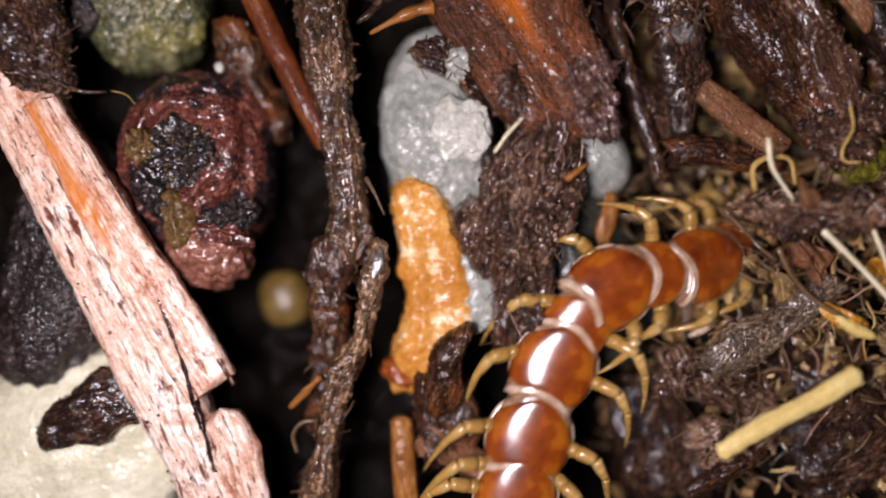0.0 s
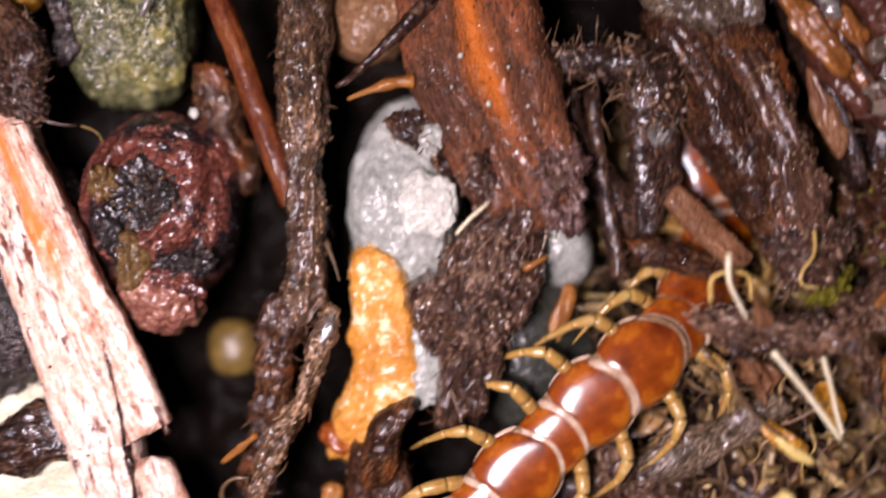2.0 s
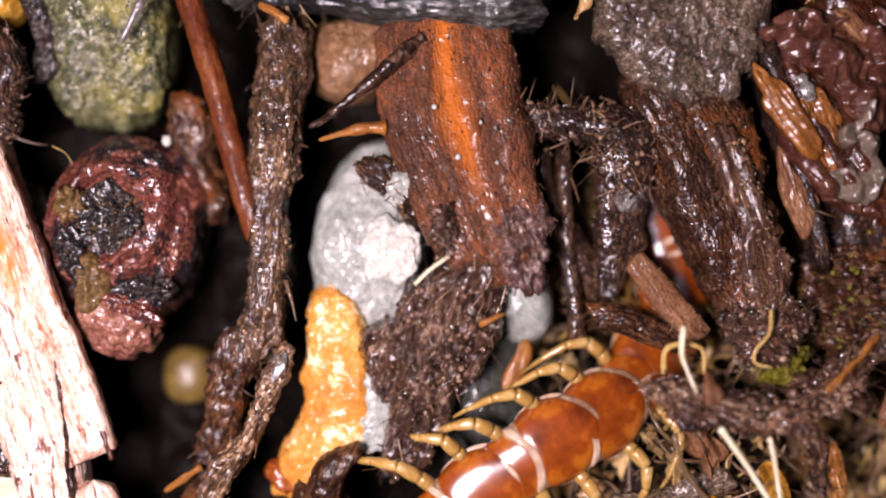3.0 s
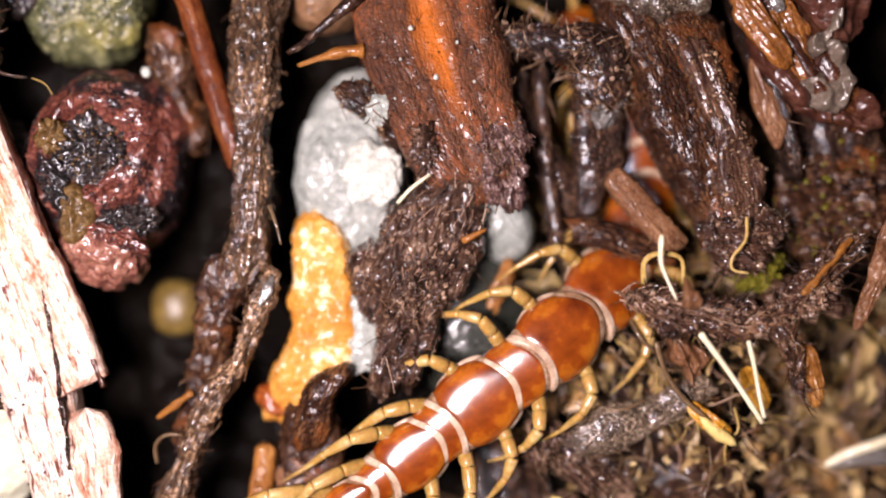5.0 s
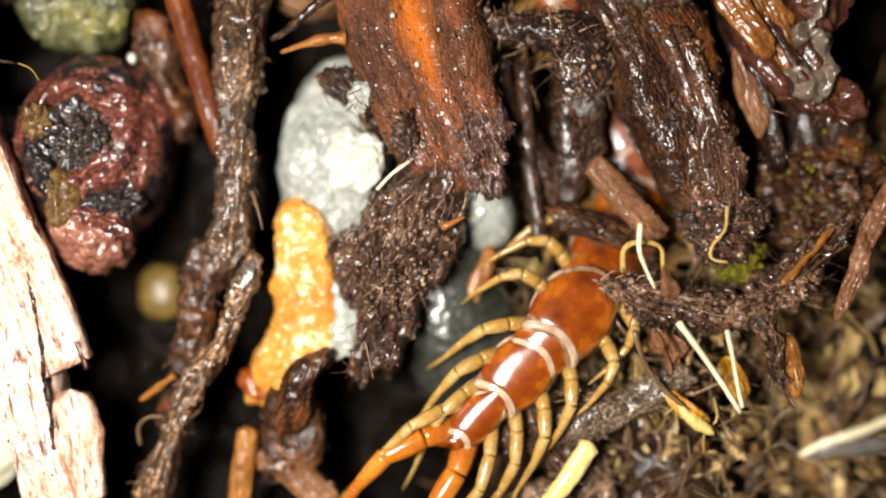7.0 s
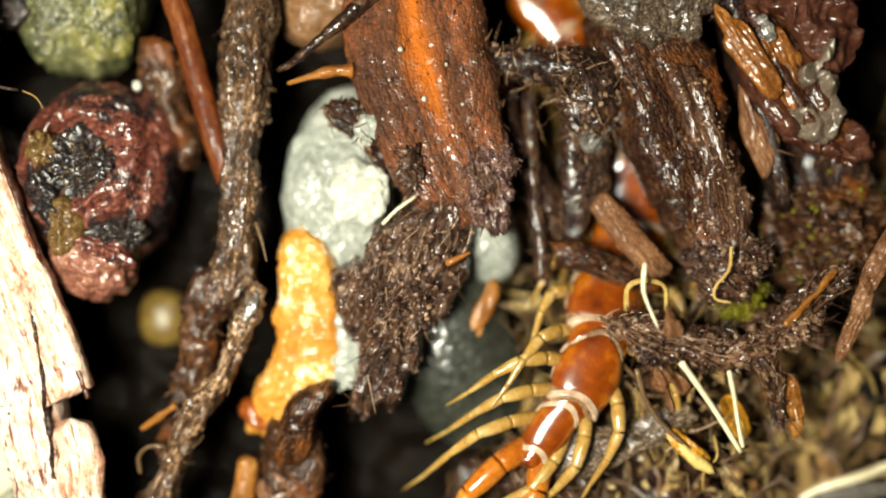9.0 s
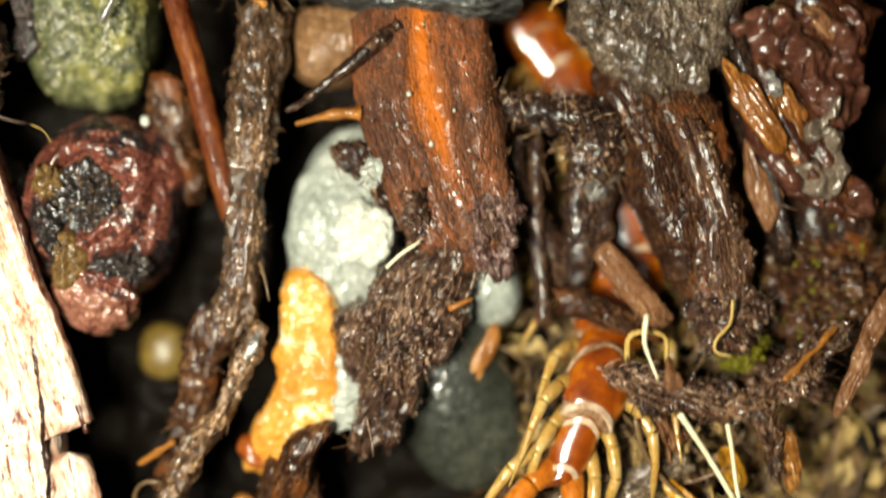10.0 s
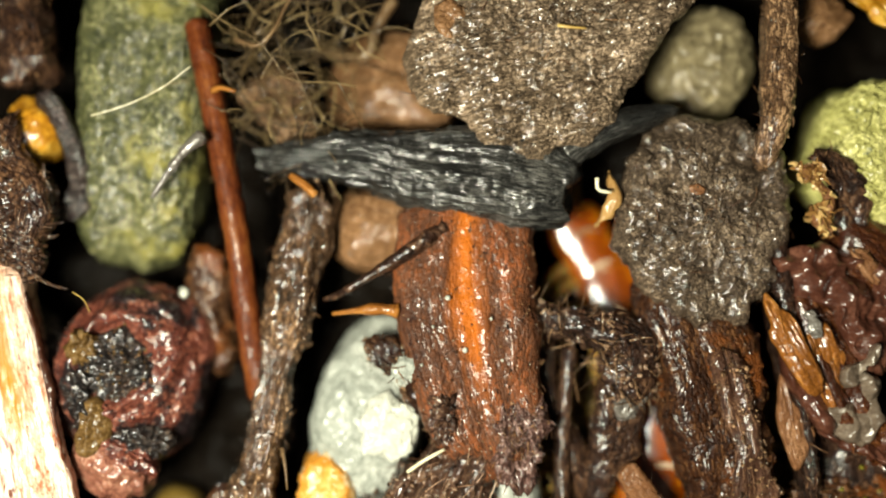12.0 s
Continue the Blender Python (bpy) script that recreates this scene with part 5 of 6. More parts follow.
side_twig = loft("side_twig", [(14.1, -2.7, 1.1, 1.0, 0.9), (14.5, -3.6, 1.0, 0.95, 0.8), (14.9, -4.6, 0.8, 0.85, 0.8), (15.4, -6.1, 0.5, 0.7, 0.7)],
     TWIG_FIBRE, "dark fibrous side twig", "", lump=0.25, ridge=0.2, edge=0.4, crumb=0.2, rag=0.5, seed=327, parent=frayed)
slab("bark_crumb", [(13.6, -1.9), (14.4, -1.0), (15.6, -0.9), (16.8, -1.4), (17.2, -2.2), (16.2, -2.8), (14.9, -2.9)], 0.1, 1.2, FUZZ, "dark crumbly bark under the twig", "bark", seed=325, dome=0.5, relief=0.4, ridge=0.2,
     rag=0.9, crumb=0.35, sink=0.6)
loft("splinter", [(14.7, -1.9, 1.5, 0.25, 0.25), (15.8, -0.8, 1.5, 0.55, 0.35), (16.8, 0.2, 1.35, 0.45, 0.3), (17.6, 1.0, 1.1, 0.2, 0.2)],
     ORANGE, "orange-brown split wood", "", lump=0.05, edge=0.5, seed=331, parent=frayed)
crumbly = loft("bark_crumb", [(11.56, 0.93, 0.2, 2.99, 2), (12.96, 1.05, 0.5, 3.71, 2), (14.42, 1.18, 0.2, 1.99, 1.6)],
     TWIG_FIBRE, "dark crumbly bark mass", "bark", lump=0.35, edge=0.3, rag=0.5, seed=335)
rock("moss_pad", (13.9, -0.5, -0.2), (1.2, 0.9, 0.8), -9.96, MOSS,
     "small olive green moss pad", "moss", lump=0.3, fine=0.15, freq=2, seed=339)
rotten = rock("rotten_bark", (17.86, 2.35, -0.6), (3.04, 2.41, 1.5), -9.96, BARK_BROWN,
     "grey-brown rotten porous bark lump", "bark", lump=0.35, fine=0.3, level=6, freq=2, seed=343)
# ---- straws, rootlets and hairs ----
fibre("straw_bit", [(8.94, 0.84, 1.9), (8.92, -0.18, 1.8), (9.09, -0.78, 1.8), (9.61, -1.86, 1.7)], 0.12, 0.06, SPIKE, "short bleached straw spike", "straw", seed=347)
fibre("straw_bit", [(10.65, -3.31, 1.6), (11.52, -4.41, 1.4), (12.51, -5.77, 1.2), (13.45, -7.16, 1)], 0.15, 0.11, SPIKE, "long bleached straw in litter", "straw", seed=351)
fibre("straw_bit", [(12.7, -3.63, 1.5), (12.97, -4.65, 1.4), (13.32, -6.15, 1.1), (13.54, -6.94, 1)], 0.11, 0.09, SPIKE, "thin bleached straw in litter", "straw", seed=355)
fibre("rootlet", [(12.74, 1.64, 1.2), (12.66, 0.67, 1.3), (12.1, -0.06, 1.3), (12.13, -0.6, 1.2), (12.79, -0.74, 1.2)], 0.08, 0.06, ROOT, "thin curled yellow rootlet", "rootlet", seed=359)
bud_root = fibre("rootlet", [(8.9, -3.73, 1), (9.32, -4.97, 0.8), (10.1, -6.1, 0.6), (11.24, -7.1, 0.5), (11.93, -7.67, 0.5)], 0.13, 0.09, ROOT_DARK, "thin dark green rootlet", "rootlet", seed=363)
loft("bud", [(11.19, -7.32, 0.7, 0.34, 0.4), (11.61, -7.68, 0.75, 0.64, 0.6), (12.22, -8.03, 0.7, 0.39, 0.4)],
     STRAW, "pale yellow bud", "", power=2.2, ridge=0.02, lump=0.03, seed=367, parent=bud_root)
loft("bark_scrap", [(5.4, -8.4, -0.3, 1.2, 0.7), (7.0, -7.7, -0.1, 1.9, 0.8), (8.8, -7.0, 0, 1.8, 0.8), (10.4, -6.2, 0, 1.4, 0.8), (11.8, -5.5, -0.1, 0.8, 0.6)],
     FLAKE, "dull grey-brown scrap in the litter", "bark", lump=0.2, edge=0.25, seed=371)
slab("wood_flake", [(9.7, -3.2), (10.4, -3.1), (10.9, -3.9), (11.3, -4.9), (11.4, -6.0), (10.9, -6.3), (10.4, -5.4), (9.9, -4.4)], -0.1, 0.6, TAN_FLAKE, "beige fibrous wood flake under the twig", "wood", seed=373,
     dome=0.2, turn=-65, relief=0.2, ridge=0.3, rag=0.5, ridges=2.6, crumb=0.15)
leaf_scrap([(15.71, -4.03, 0.3, 0.5, 0.16), (15.97, -5.01, 0.4, 0.99, 0.16), (16.1, -6.28, 0.2, 0.55, 0.16)], ORANGE, "small amber scrap of leaf", seed=375)
leaf_scrap([(17.61, -3.02, 0.6, 0.49, 0.16), (18.34, -1.04, 0.9, 0.73, 0.16), (19.09, 0.92, 1, 0.83, 0.16), (19.87, 2.63, 1, 0.59, 0.16)], TAN_FLAKE, "tan leaf blade in the litter", seed=379)
leaf_scrap([(13.12, -5.06, 0, 0.65, 0.16), (13.62, -5.81, 0, 1, 0.16), (13.89, -6.59, -0.2, 0.75, 0.16)], AMBER, "yellow green scrap of leaf", seed=387)
loft("dry_grass", [(15.2, -8.63, 3.6, 0.32, 0.25), (16.18, -8.2, 4, 0.59, 0.3), (17.44, -7.93, 4.2, 0.68, 0.3), (19.14, -7.66, 4.4, 0.45, 0.3)],
     HUSK_PALE, "grey dry blade of grass", "leaf", power=3, lump=0.04, seed=391)
loft("dry_grass", [(15.2, -8.45, 3.5, 0.23, 0.25), (15.99, -7.88, 3.9, 0.32, 0.3), (17.17, -7.35, 4.3, 0.31, 0.3), (19.03, -6.51, 4.6, 0.27, 0.3)],
     SPIKE, "pale dry blade of grass", "leaf", power=3, lump=0.04, seed=395)
fibre("sliver", [(-6.6, 8.33, 0.2), (-5.58, 8.64, 0.4), (-4.58, 8.86, 0.5), (-3.74, 8.91, 0.5)], 0.12, 0.3, ORANGE, "thin orange sliver of wood", "sliver", wob=0.35, seed=399)
fibre("sliver", [(-9.41, 14.12, 0.4), (-8.78, 13.82, 0.5), (-8.15, 13.43, 0.5)], 0.16, 0.22, ORANGE, "small yellow sliver of wood", "sliver", seed=403)
fibre("rootlet", [(-2.38, 7.39, 0.2), (-2.81, 8.1, 0.4), (-3.36, 7.12, 0.3), (-3.12, 6.14, 0.2)], 0.14, 0.1, ROOT_DARK, "thin yellowish twisted rootlet", "rootlet", seed=407)
pebble_scrap = slab("bark_scrap", [(-5.0, 7.3), (-4.0, 7.7), (-3.0, 7.3), (-2.3, 6.3), (-2.1, 5.0), (-2.7, 4.8), (-3.3, 5.8), (-4.4, 6.4)], 0.5, 1.2, BARK_DARK, "brown litter scrap on the pale pebble", "bark", seed=411,
                    dome=0.3, turn=-35, relief=0.4, ridge=0.25, rag=0.5, crumb=0.25, sink=0.6)
plates(pebble_scrap, 40, (0.08, 0.3), BARK_GREY, 412, 0.6)
fuzz(pebble_scrap, 30, 0.8, 0.035, FIBRE_BROWN, 413, 0.5, 0.4)
fibre("hair_twig", [(-7.08, 8.9, 0.1), (-6.35, 9.29, 0.3), (-5.17, 10.26, 0.5), (-4.17, 11.1, 0.6), (-3.1, 12.1, 0.6), (-2.3, 12.9, 0.4)], 0.12, 0.38, BARK_DARK, "dark hairy twig lying over a pinkish stone", "twig", wob=0.3, seed=415)
rock("stone_chip", (-3.0, 6.5, 0.75), (0.75, 0.95, 0.7), 15, STONE_WHITE, "small white stone chip wedged by the pebble", "stone", lump=0.3, fine=0.12, freq=1.8, level=4, seed=417)
fibre("rootlet", [(-15.22, 12.16, 0.9), (-14.64, 13.28, 1.1), (-14.08, 14.31, 1.2), (-13.4, 15.19, 1.1)], 0.1, 0.3, HUSK_PALE, "pale scaly rootlet on the stone", "rootlet", wob=0.3, seed=419)
fibre("hair", [(-18.43, 15.32, 1.1), (-16.86, 16.05, 1.2), (-15.47, 16.99, 1.3), (-14.39, 18.1, 1.3)], 0.03, 0.025, SPIKE, "long fine pale hair", "hair", seed=423)
loft("bark_scrap", [(-24.61, 21.67, 0.6, 2.73, 2.2), (-22.77, 18.79, 0.6, 2.73, 2.2), (-22.02, 16.59, 0.5, 2.48, 2.2)],
     BARK_DARK, "dark bark scrap with amber resin", "bark", lump=0.25, edge=0.2, seed=427)
rock("resin", (-21.62, 14.54, 0.4), (1.37, 1.54, 1.2), -11.19, AMBER,
     "glossy amber orange resin blob", "resin", lump=0.12, fine=0.04, seed=431)
loft("bark_scrap", [(-20.85, 15.92, 0.8, 0.99, 0.9), (-19.92, 14.79, 0.7, 1.11, 0.9), (-19.1, 12.47, -0.2, 1.39, 1.4), (-19.22, 10.92, -0.5, 1.27, 1.4)],
     BARK_BLACK, "dark wet bark scrap over the resin", "bark", lump=0.2, edge=0.25, seed=435)
fibre("rootlet", [(-14.46, 20.94, 1), (-13, 20.2, 1.2), (-11.9, 19.82, 1.3), (-11.06, 19.21, 1.2), (-10.22, 18.28, 0.8)], 0.04, 0.025, ROOT_TAN, "thin tangled brown rootlet", "rootlet", group="rootlet tangle", seed=439)
fibre("rootlet", [(-13.9, 20.09, 1.1), (-13.07, 20.89, 1.4), (-12.36, 21.35, 1.5), (-12.17, 22.31, 1.4)], 0.04, 0.025, ROOT_TAN, "thin tangled brown rootlet", "rootlet", group="rootlet tangle", seed=443)
fibre("rootlet", [(-12.82, 19.75, 0.6), (-11.67, 19.55, 1), (-11.02, 20.39, 1.1), (-10.72, 21.5, 1), (-10.16, 22.65, 0.9)], 0.12, 0.07, ROOT_DARK, "thick brown looping rootlet", "rootlet", group="rootlet tangle", seed=447)
fibre("rootlet", [(-11.42, 18.17, 0.5), (-10.86, 19.19, 0.9), (-10.04, 18.8, 0.9), (-9.12, 17.49, 0.5), (-8.58, 16.32, 0.3)], 0.04, 0.025, ROOT_TAN, "thin tangled brown rootlet", "rootlet", group="rootlet tangle", seed=451)
fibre("rootlet", [(-6.22, 22.88, -0.4), (-6.81, 21.52, -0.6), (-7.16, 20.22, -0.9), (-9.37, 20.29, -1.4)], 0.3, 0.2, ROOT_DARK, "pale root in the hollow", "rootlet", group="rootlet tangle", seed=455)
loft("bark_scrap", [(-11.92, 18.68, -0.8, 2.31, 1.2), (-10.59, 17.24, -0.6, 2.55, 1.2), (-9.52, 15.78, -0.4, 2.03, 1.2)],
     BARK_GREY, "brown litter scrap by the twig", "bark", lump=0.3, edge=0.35, rag=0.5, seed=459)
loft("bark_scrap", [(12.41, 25.43, -0.6, 1.53, 1.4), (13.45, 25.03, -0.5, 1.78, 1.4), (14.39, 25.69, -0.5, 1.27, 1.2)],
     STONE_PINK, "small red-brown scrap of bark", "bark", lump=0.2, edge=0.2, seed=463)
leaf_scrap([(14.53, 26.66, -0.2, 1.26, 0.8), (15.41, 25.65, 0.1, 1.25, 0.8), (16.33, 24.78, 0, 0.75, 0.6)], AMBER, "bright yellow scrap of leaf", seed=467)
loft("bark_shard", [(16.33, 7.69, -0.8, 3.84, 2), (17.69, 5.6, -1, 4.12, 2), (18.58, 3.19, -1.2, 3.1, 2)],
     BARK_DARK, "dark upright bark behind the husk", "bark", lump=0.25, edge=0.2, seed=471)
loft("bark_flake", [(2.71, -8.43, -2, 2.84, 1.6), (3.02, -11.06, -1.9, 3.6, 1.6), (3.02, -14.17, -1.9, 3.86, 1.6)],
     BARK_DARK, "dark purple-brown bark flake in the litter", "bark", lump=0.2, edge=0.25, seed=475)
loft("bark_flake", [(7.32, -6.57, -1.7, 3.07, 1.6), (9.36, -7.93, -1.6, 3.83, 1.6), (11.16, -9.25, -1.6, 4.09, 1.6), (13.25, -10.63, -1.7, 3.58, 1.6)],
     BARK_DARK, "dark damp bark flake under the straw", "bark", lump=0.25, edge=0.25, seed=479)
for at, half, top, number in (((4.6, -8.8), (1.9, 1.3), -1.0, 601), ((7.0, -9.4), (1.5, 1.0), -0.9, 602), ((6.2, -12.2), (2.2, 1.3), -0.6, 604)):
    ring = [(at[0] + half[0] * math.cos(a * 0.628), at[1] + half[1] * math.sin(a * 0.628)) for a in range(10)]
    rotted = slab("bark_scrap", ring, top, 1.6, FUZZ, "dark crumbled piece of rotten bark in the litter", "bark", seed=number, dome=0.5, turn=number * 37 % 180,
                  relief=0.4, ridge=0.2, rag=0.8, crumb=0.3, sink=0.8)
    plates(rotted, 60, (0.08, 0.3), BARK_DARK, number, 0.5)
    fuzz(rotted, 40, 0.8, 0.035, ROOT_DARK, number, 0.5, 0.4)
loft("twig", [(3.47, -13.79, -0.2, 0.74, 0.8), (5.53, -13.1, -0.1, 0.84, 0.8), (7.67, -12.23, -0.2, 0.69, 0.8)],
     BARK_BROWN, "thin reddish brown twig in the litter", "twig", lump=0.05, seed=483)
loft("bark_flake", [(8.59, -12.8, -1, 5.04, 1.6), (10.55, -12.57, -0.8, 5.26, 1.8), (13.13, -11.99, -0.8, 5.51, 1.8)],
     BARK_DARK, "dark damp bark flake in litter", "bark", lump=0.25, edge=0.2, seed=487)
leaf_scrap([(10.61, -6.62, 0.2, 0.49, 0.16), (11.32, -7.14, 0.4, 0.83, 0.16), (12.03, -7.58, 0.3, 0.44, 0.16)], AMBER, "orange-yellow scrap of dead leaf", seed=491)
leaf_scrap([(9.955, -0.8976, 1.8, 0.18, 0.3), (10.07, -1.55, 1.9, 1.05, 0.16), (10.25, -2.183, 1.8, 0.92, 0.16)], TAN_FLAKE, "small brown pointed seed scale", seed=495)
fibre("rootlet", [(8.47, -1.21, 0.6), (8.43, -0.25, 0.9), (9.04, 0.09, 1), (10, -0.12, 0.9), (10.2, -1.19, 0.5)], 0.14, 0.1, ROOT, "thin brown looped rootlet", "rootlet", seed=499)
rock("grit", (-1.65, 9.81, 0.98), (0.12, 0.12, 0.1), 0.04, STONE_PATCH,
     "pale grit grain", "", level=2, fine=0.01, seed=503, parent=red_chip)
rock("grit", (-0.57, 7.69, 0.98), (0.12, 0.12, 0.1), 0.04, STONE_PATCH,
     "pale grit grain", "", level=2, fine=0.01, seed=507, parent=red_chip)
rock("grit", (-2.09, 8.47, 0.98), (0.07, 0.07, 0.1), 0.04, STONE_PATCH,
     "pale grit grain", "", level=2, fine=0.01, seed=511, parent=red_chip)
rock("grit", (-2.33, 6.76, 0.98), (0.07, 0.07, 0.1), 0.04, STONE_PATCH,
     "pale grit grain", "", level=2, fine=0.01, seed=515, parent=red_chip)
rock("grit", (0.35, 9.2, 0.98), (0.07, 0.07, 0.1), 0.04, STONE_PATCH,
     "pale grit grain", "", level=2, fine=0.01, seed=519, parent=red_chip)
rock("grit", (1.09, 7.5, 0.98), (0.07, 0.07, 0.1), 0.04, STONE_PATCH,
     "pale grit grain", "", level=2, fine=0.01, seed=523, parent=red_chip)
fibre("sliver", [(-12.94, -7.24, -0.6), (-12.12, -6.65, -0.4), (-11.34, -6.08, -0.3)], 0.14, 0.2, ORANGE, "small tan sliver by the bark strip", "sliver", wob=0.3, seed=527)
fibre("rootlet", [(-13, -9.26, -0.8), (-12.99, -8.44, -0.5), (-12.5, -7.96, -0.4), (-11.8, -7.96, -0.4)], 0.1, 0.08, ROOT_DARK, "small curled rootlet by the bark strip", "rootlet", seed=531)
rock("bark_scrap", (-17.65, -9.53, 0.2), (0.69, 0.49, 0.4), -29.55, ORANGE,
     "small orange-brown scrap beside the stick", "scrap", lump=0.4, fine=0.12, freq=2, level=4, seed=535)
FRAYED_WAY = [(7.6, -1.75, 1.0), (8.6, -2.0, 1.2), (9.8, -2.3, 1.25), (12.0, -2.6, 1.25), (13.6, -2.6, 1.2), (15.0, -1.9, 1.1), (16.4, -0.5, 0.9), (17.8, 0.75, 0.7)]
# ---- loose fibres and clinging crumbs ----
strands(frayed, FRAYED_WAY, 34, 0.5, (1.0, 3.2), 0.045, FIBRE_BROWN, 3)
plates(frayed, 420, (0.08, 0.34), FUZZ, 31, 0.8)
crumbs(frayed, 300, (0.06, 0.2), FUZZ, 31)
plates(side_twig, 140, (0.08, 0.28), FUZZ, 32, 0.6)
fuzz(frayed, 120, 0.9, 0.035, BARK_DARK, 3, 0.4, 0.6)
strands(frayed, FRAYED_WAY[:4], 60, 0.5, (0.8, 2.6), 0.04, FIBRE_PALE, 7)
fuzz(tuft, 90, 0.5, 0.035, BARK_DARK, 37, 0.2, 0.8)
fuzz(frayed_bark, 160, 0.4, 0.03, FIBRE_BROWN, 13, 0.6, 0.2)
fuzz(side_twig, 70, 1.0, 0.045, FIBRE_BROWN, 4, 0.8, 0.3)
fuzz(fuzzy, 150, 0.8, 0.03, FIBRE_BROWN, 5, 0.5, 0.25)
fuzz(fuzzy, 70, 1.0, 0.03, FIBRE_PALE, 6, 0.75, 0.08, "pale flat fibres")
fuzz(crumbly, 120, 0.7, 0.04, FUZZ, 6, 0.3, 0.6)
fuzz(branch, 130, 0.9, 0.05, BARK_GREY, 7, 0.3, 0.8)
fuzz(clump, 90, 0.8, 0.045, FUZZ, 8, 0.6, 0.4)
fuzz(red_chip, 60, 0.5, 0.03, FIBRE_BROWN, 9, 0.6, 0.2)
plates(strip_splinter, 160, (0.05, 0.2), BARK_DARK, 36, 0.5)
fuzz(strip_splinter, 50, 0.7, 0.035, FIBRE_BROWN, 36, 0.7, 0.4)
fuzz(strip, 60, 0.7, 0.025, FIBRE_BROWN, 10, 0.7, 0.45)
fuzz(flake, 70, 0.8, 0.03, FIBRE_BROWN, 11, 0.8, 0.1)
fuzz(disc, 60, 0.6, 0.03, FIBRE_BROWN, 12, 0.3, 0.1)
crumbs(fuzzy, 260, (0.05, 0.16), FUZZ, 1)
crumbs(strip, 120, (0.04, 0.12), BARK_GREY, 2)
crumbs(block, 240, (0.04, 0.13), BARK_BROWN, 3)
crumbs(red_chip, 520, (0.02, 0.07), FIBRE_BROWN, 4)
crumbs(red_chip, 70, (0.015, 0.035), STONE_PATCH, 44, "tiny pale grains")
crumbs(disc, 260, (0.04, 0.12), DISC, 5)
crumbs(flake, 260, (0.04, 0.11), FLAKE, 6)
crumbs(husk, 160, (0.03, 0.1), BERRY_BLACK, 7)
crumbs(crumbly, 200, (0.06, 0.2), FUZZ, 8)
crumbs(branch, 120, (0.06, 0.18), FUZZ, 9)
crumbs(clump, 140, (0.06, 0.16), BARK_DARK, 10)
plates(strip, 160, (0.05, 0.18), BARK_GREY, 1, 0.2)
plates(block, 700, (0.05, 0.2), BARK_BROWN, 2)
crumbs(ridge, 200, (0.04, 0.12), BARK_GREY, 12)
plates(ridge, 200, (0.05, 0.16), FUZZ, 12)
plates(fuzzy, 420, (0.05, 0.2), FUZZ, 3, 0.4)
plates(frayed_bark, 160, (0.06, 0.18), MOULD, 4, 0.4)
plates(disc, 260, (0.07, 0.2), DISC, 5, 0.2)
plates(flake, 300, (0.07, 0.24), FLAKE, 6, 0.15)
plates(branch, 260, (0.07, 0.25), BARK_DARK, 7, 0.6)
plates(clump, 240, (0.08, 0.3), BARK_DARK, 8, 0.5)
plates(crumbly, 240, (0.08, 0.25), FUZZ, 9, 0.7)
plates(rotten, 320, (0.08, 0.3), BARK_DARK, 10, 0.7)
crumbs(rotten, 150, (0.05, 0.18), MOSS, 34)
fuzz(rotten, 40, 1.0, 0.03, ROOT_DARK, 34, 0.2, 0.5)
crumbs(rotten, 120, (0.06, 0.2), BARK_DARK, 35)
plates(black_lump, 420, (0.07, 0.22), BARK_BLACK, 11, 0.5)
plates(shard, 220, (0.05, 0.18), BARK_DARK, 14, 0.5)
plates(wedge, 120, (0.07, 0.2), BARK_DARK, 15, 0.4)
plates(paper, 90, (0.12, 0.45), STRAW_DULL, 38, 0.9)
plates(rhusk, 90, (0.1, 0.4), HUSK, 16, 0.4)
plates(pulp, 420, (0.05, 0.15), BERRY_BLACK, 18, 0.7)
fuzz(pulp, 40, 0.6, 0.03, FIBRE_BROWN, 18, 0.3, 0.3)
plates(pulp_rim, 160, (0.04, 0.13), BERRY_BLACK, 19, 0.7)
crumbs(pulp, 160, (0.03, 0.1), TAN_SKIN, 21)
plates(husk, 260, (0.05, 0.16), BERRY_RED, 20, 0.5)
plates(char, 160, (0.06, 0.2), CHARCOAL, 21, 0.3)
for ob, mat, area, number in LOFTS:
    if mat in (BARK_DARK, BARK_GREY, BARK_BROWN, FUZZ, TWIG_FIBRE, TAN_FLAKE, FLAKE) and not ob.children:
        plates(ob, int(min(140, 4.5 * area)), (0.07, 0.22), mat, number, 0.3)
        fuzz(ob, int(min(60, 2.5 * area)), 0.6, 0.03, FIBRE_BROWN, number, 0.6, 0.3)
plates(red_chip, 150, (0.05, 0.18), BARK_DARK, 17, 0.3)
crumbs(stick, 120, (0.03, 0.08), BERRY_RED, 11)



# ---- the centipede ----

# places along the body, in mm from the last long shield
BODY_AT = (0.0, 3.7, 8.2, 12.8, 15.8, 20.0, 24.5, 30.3)
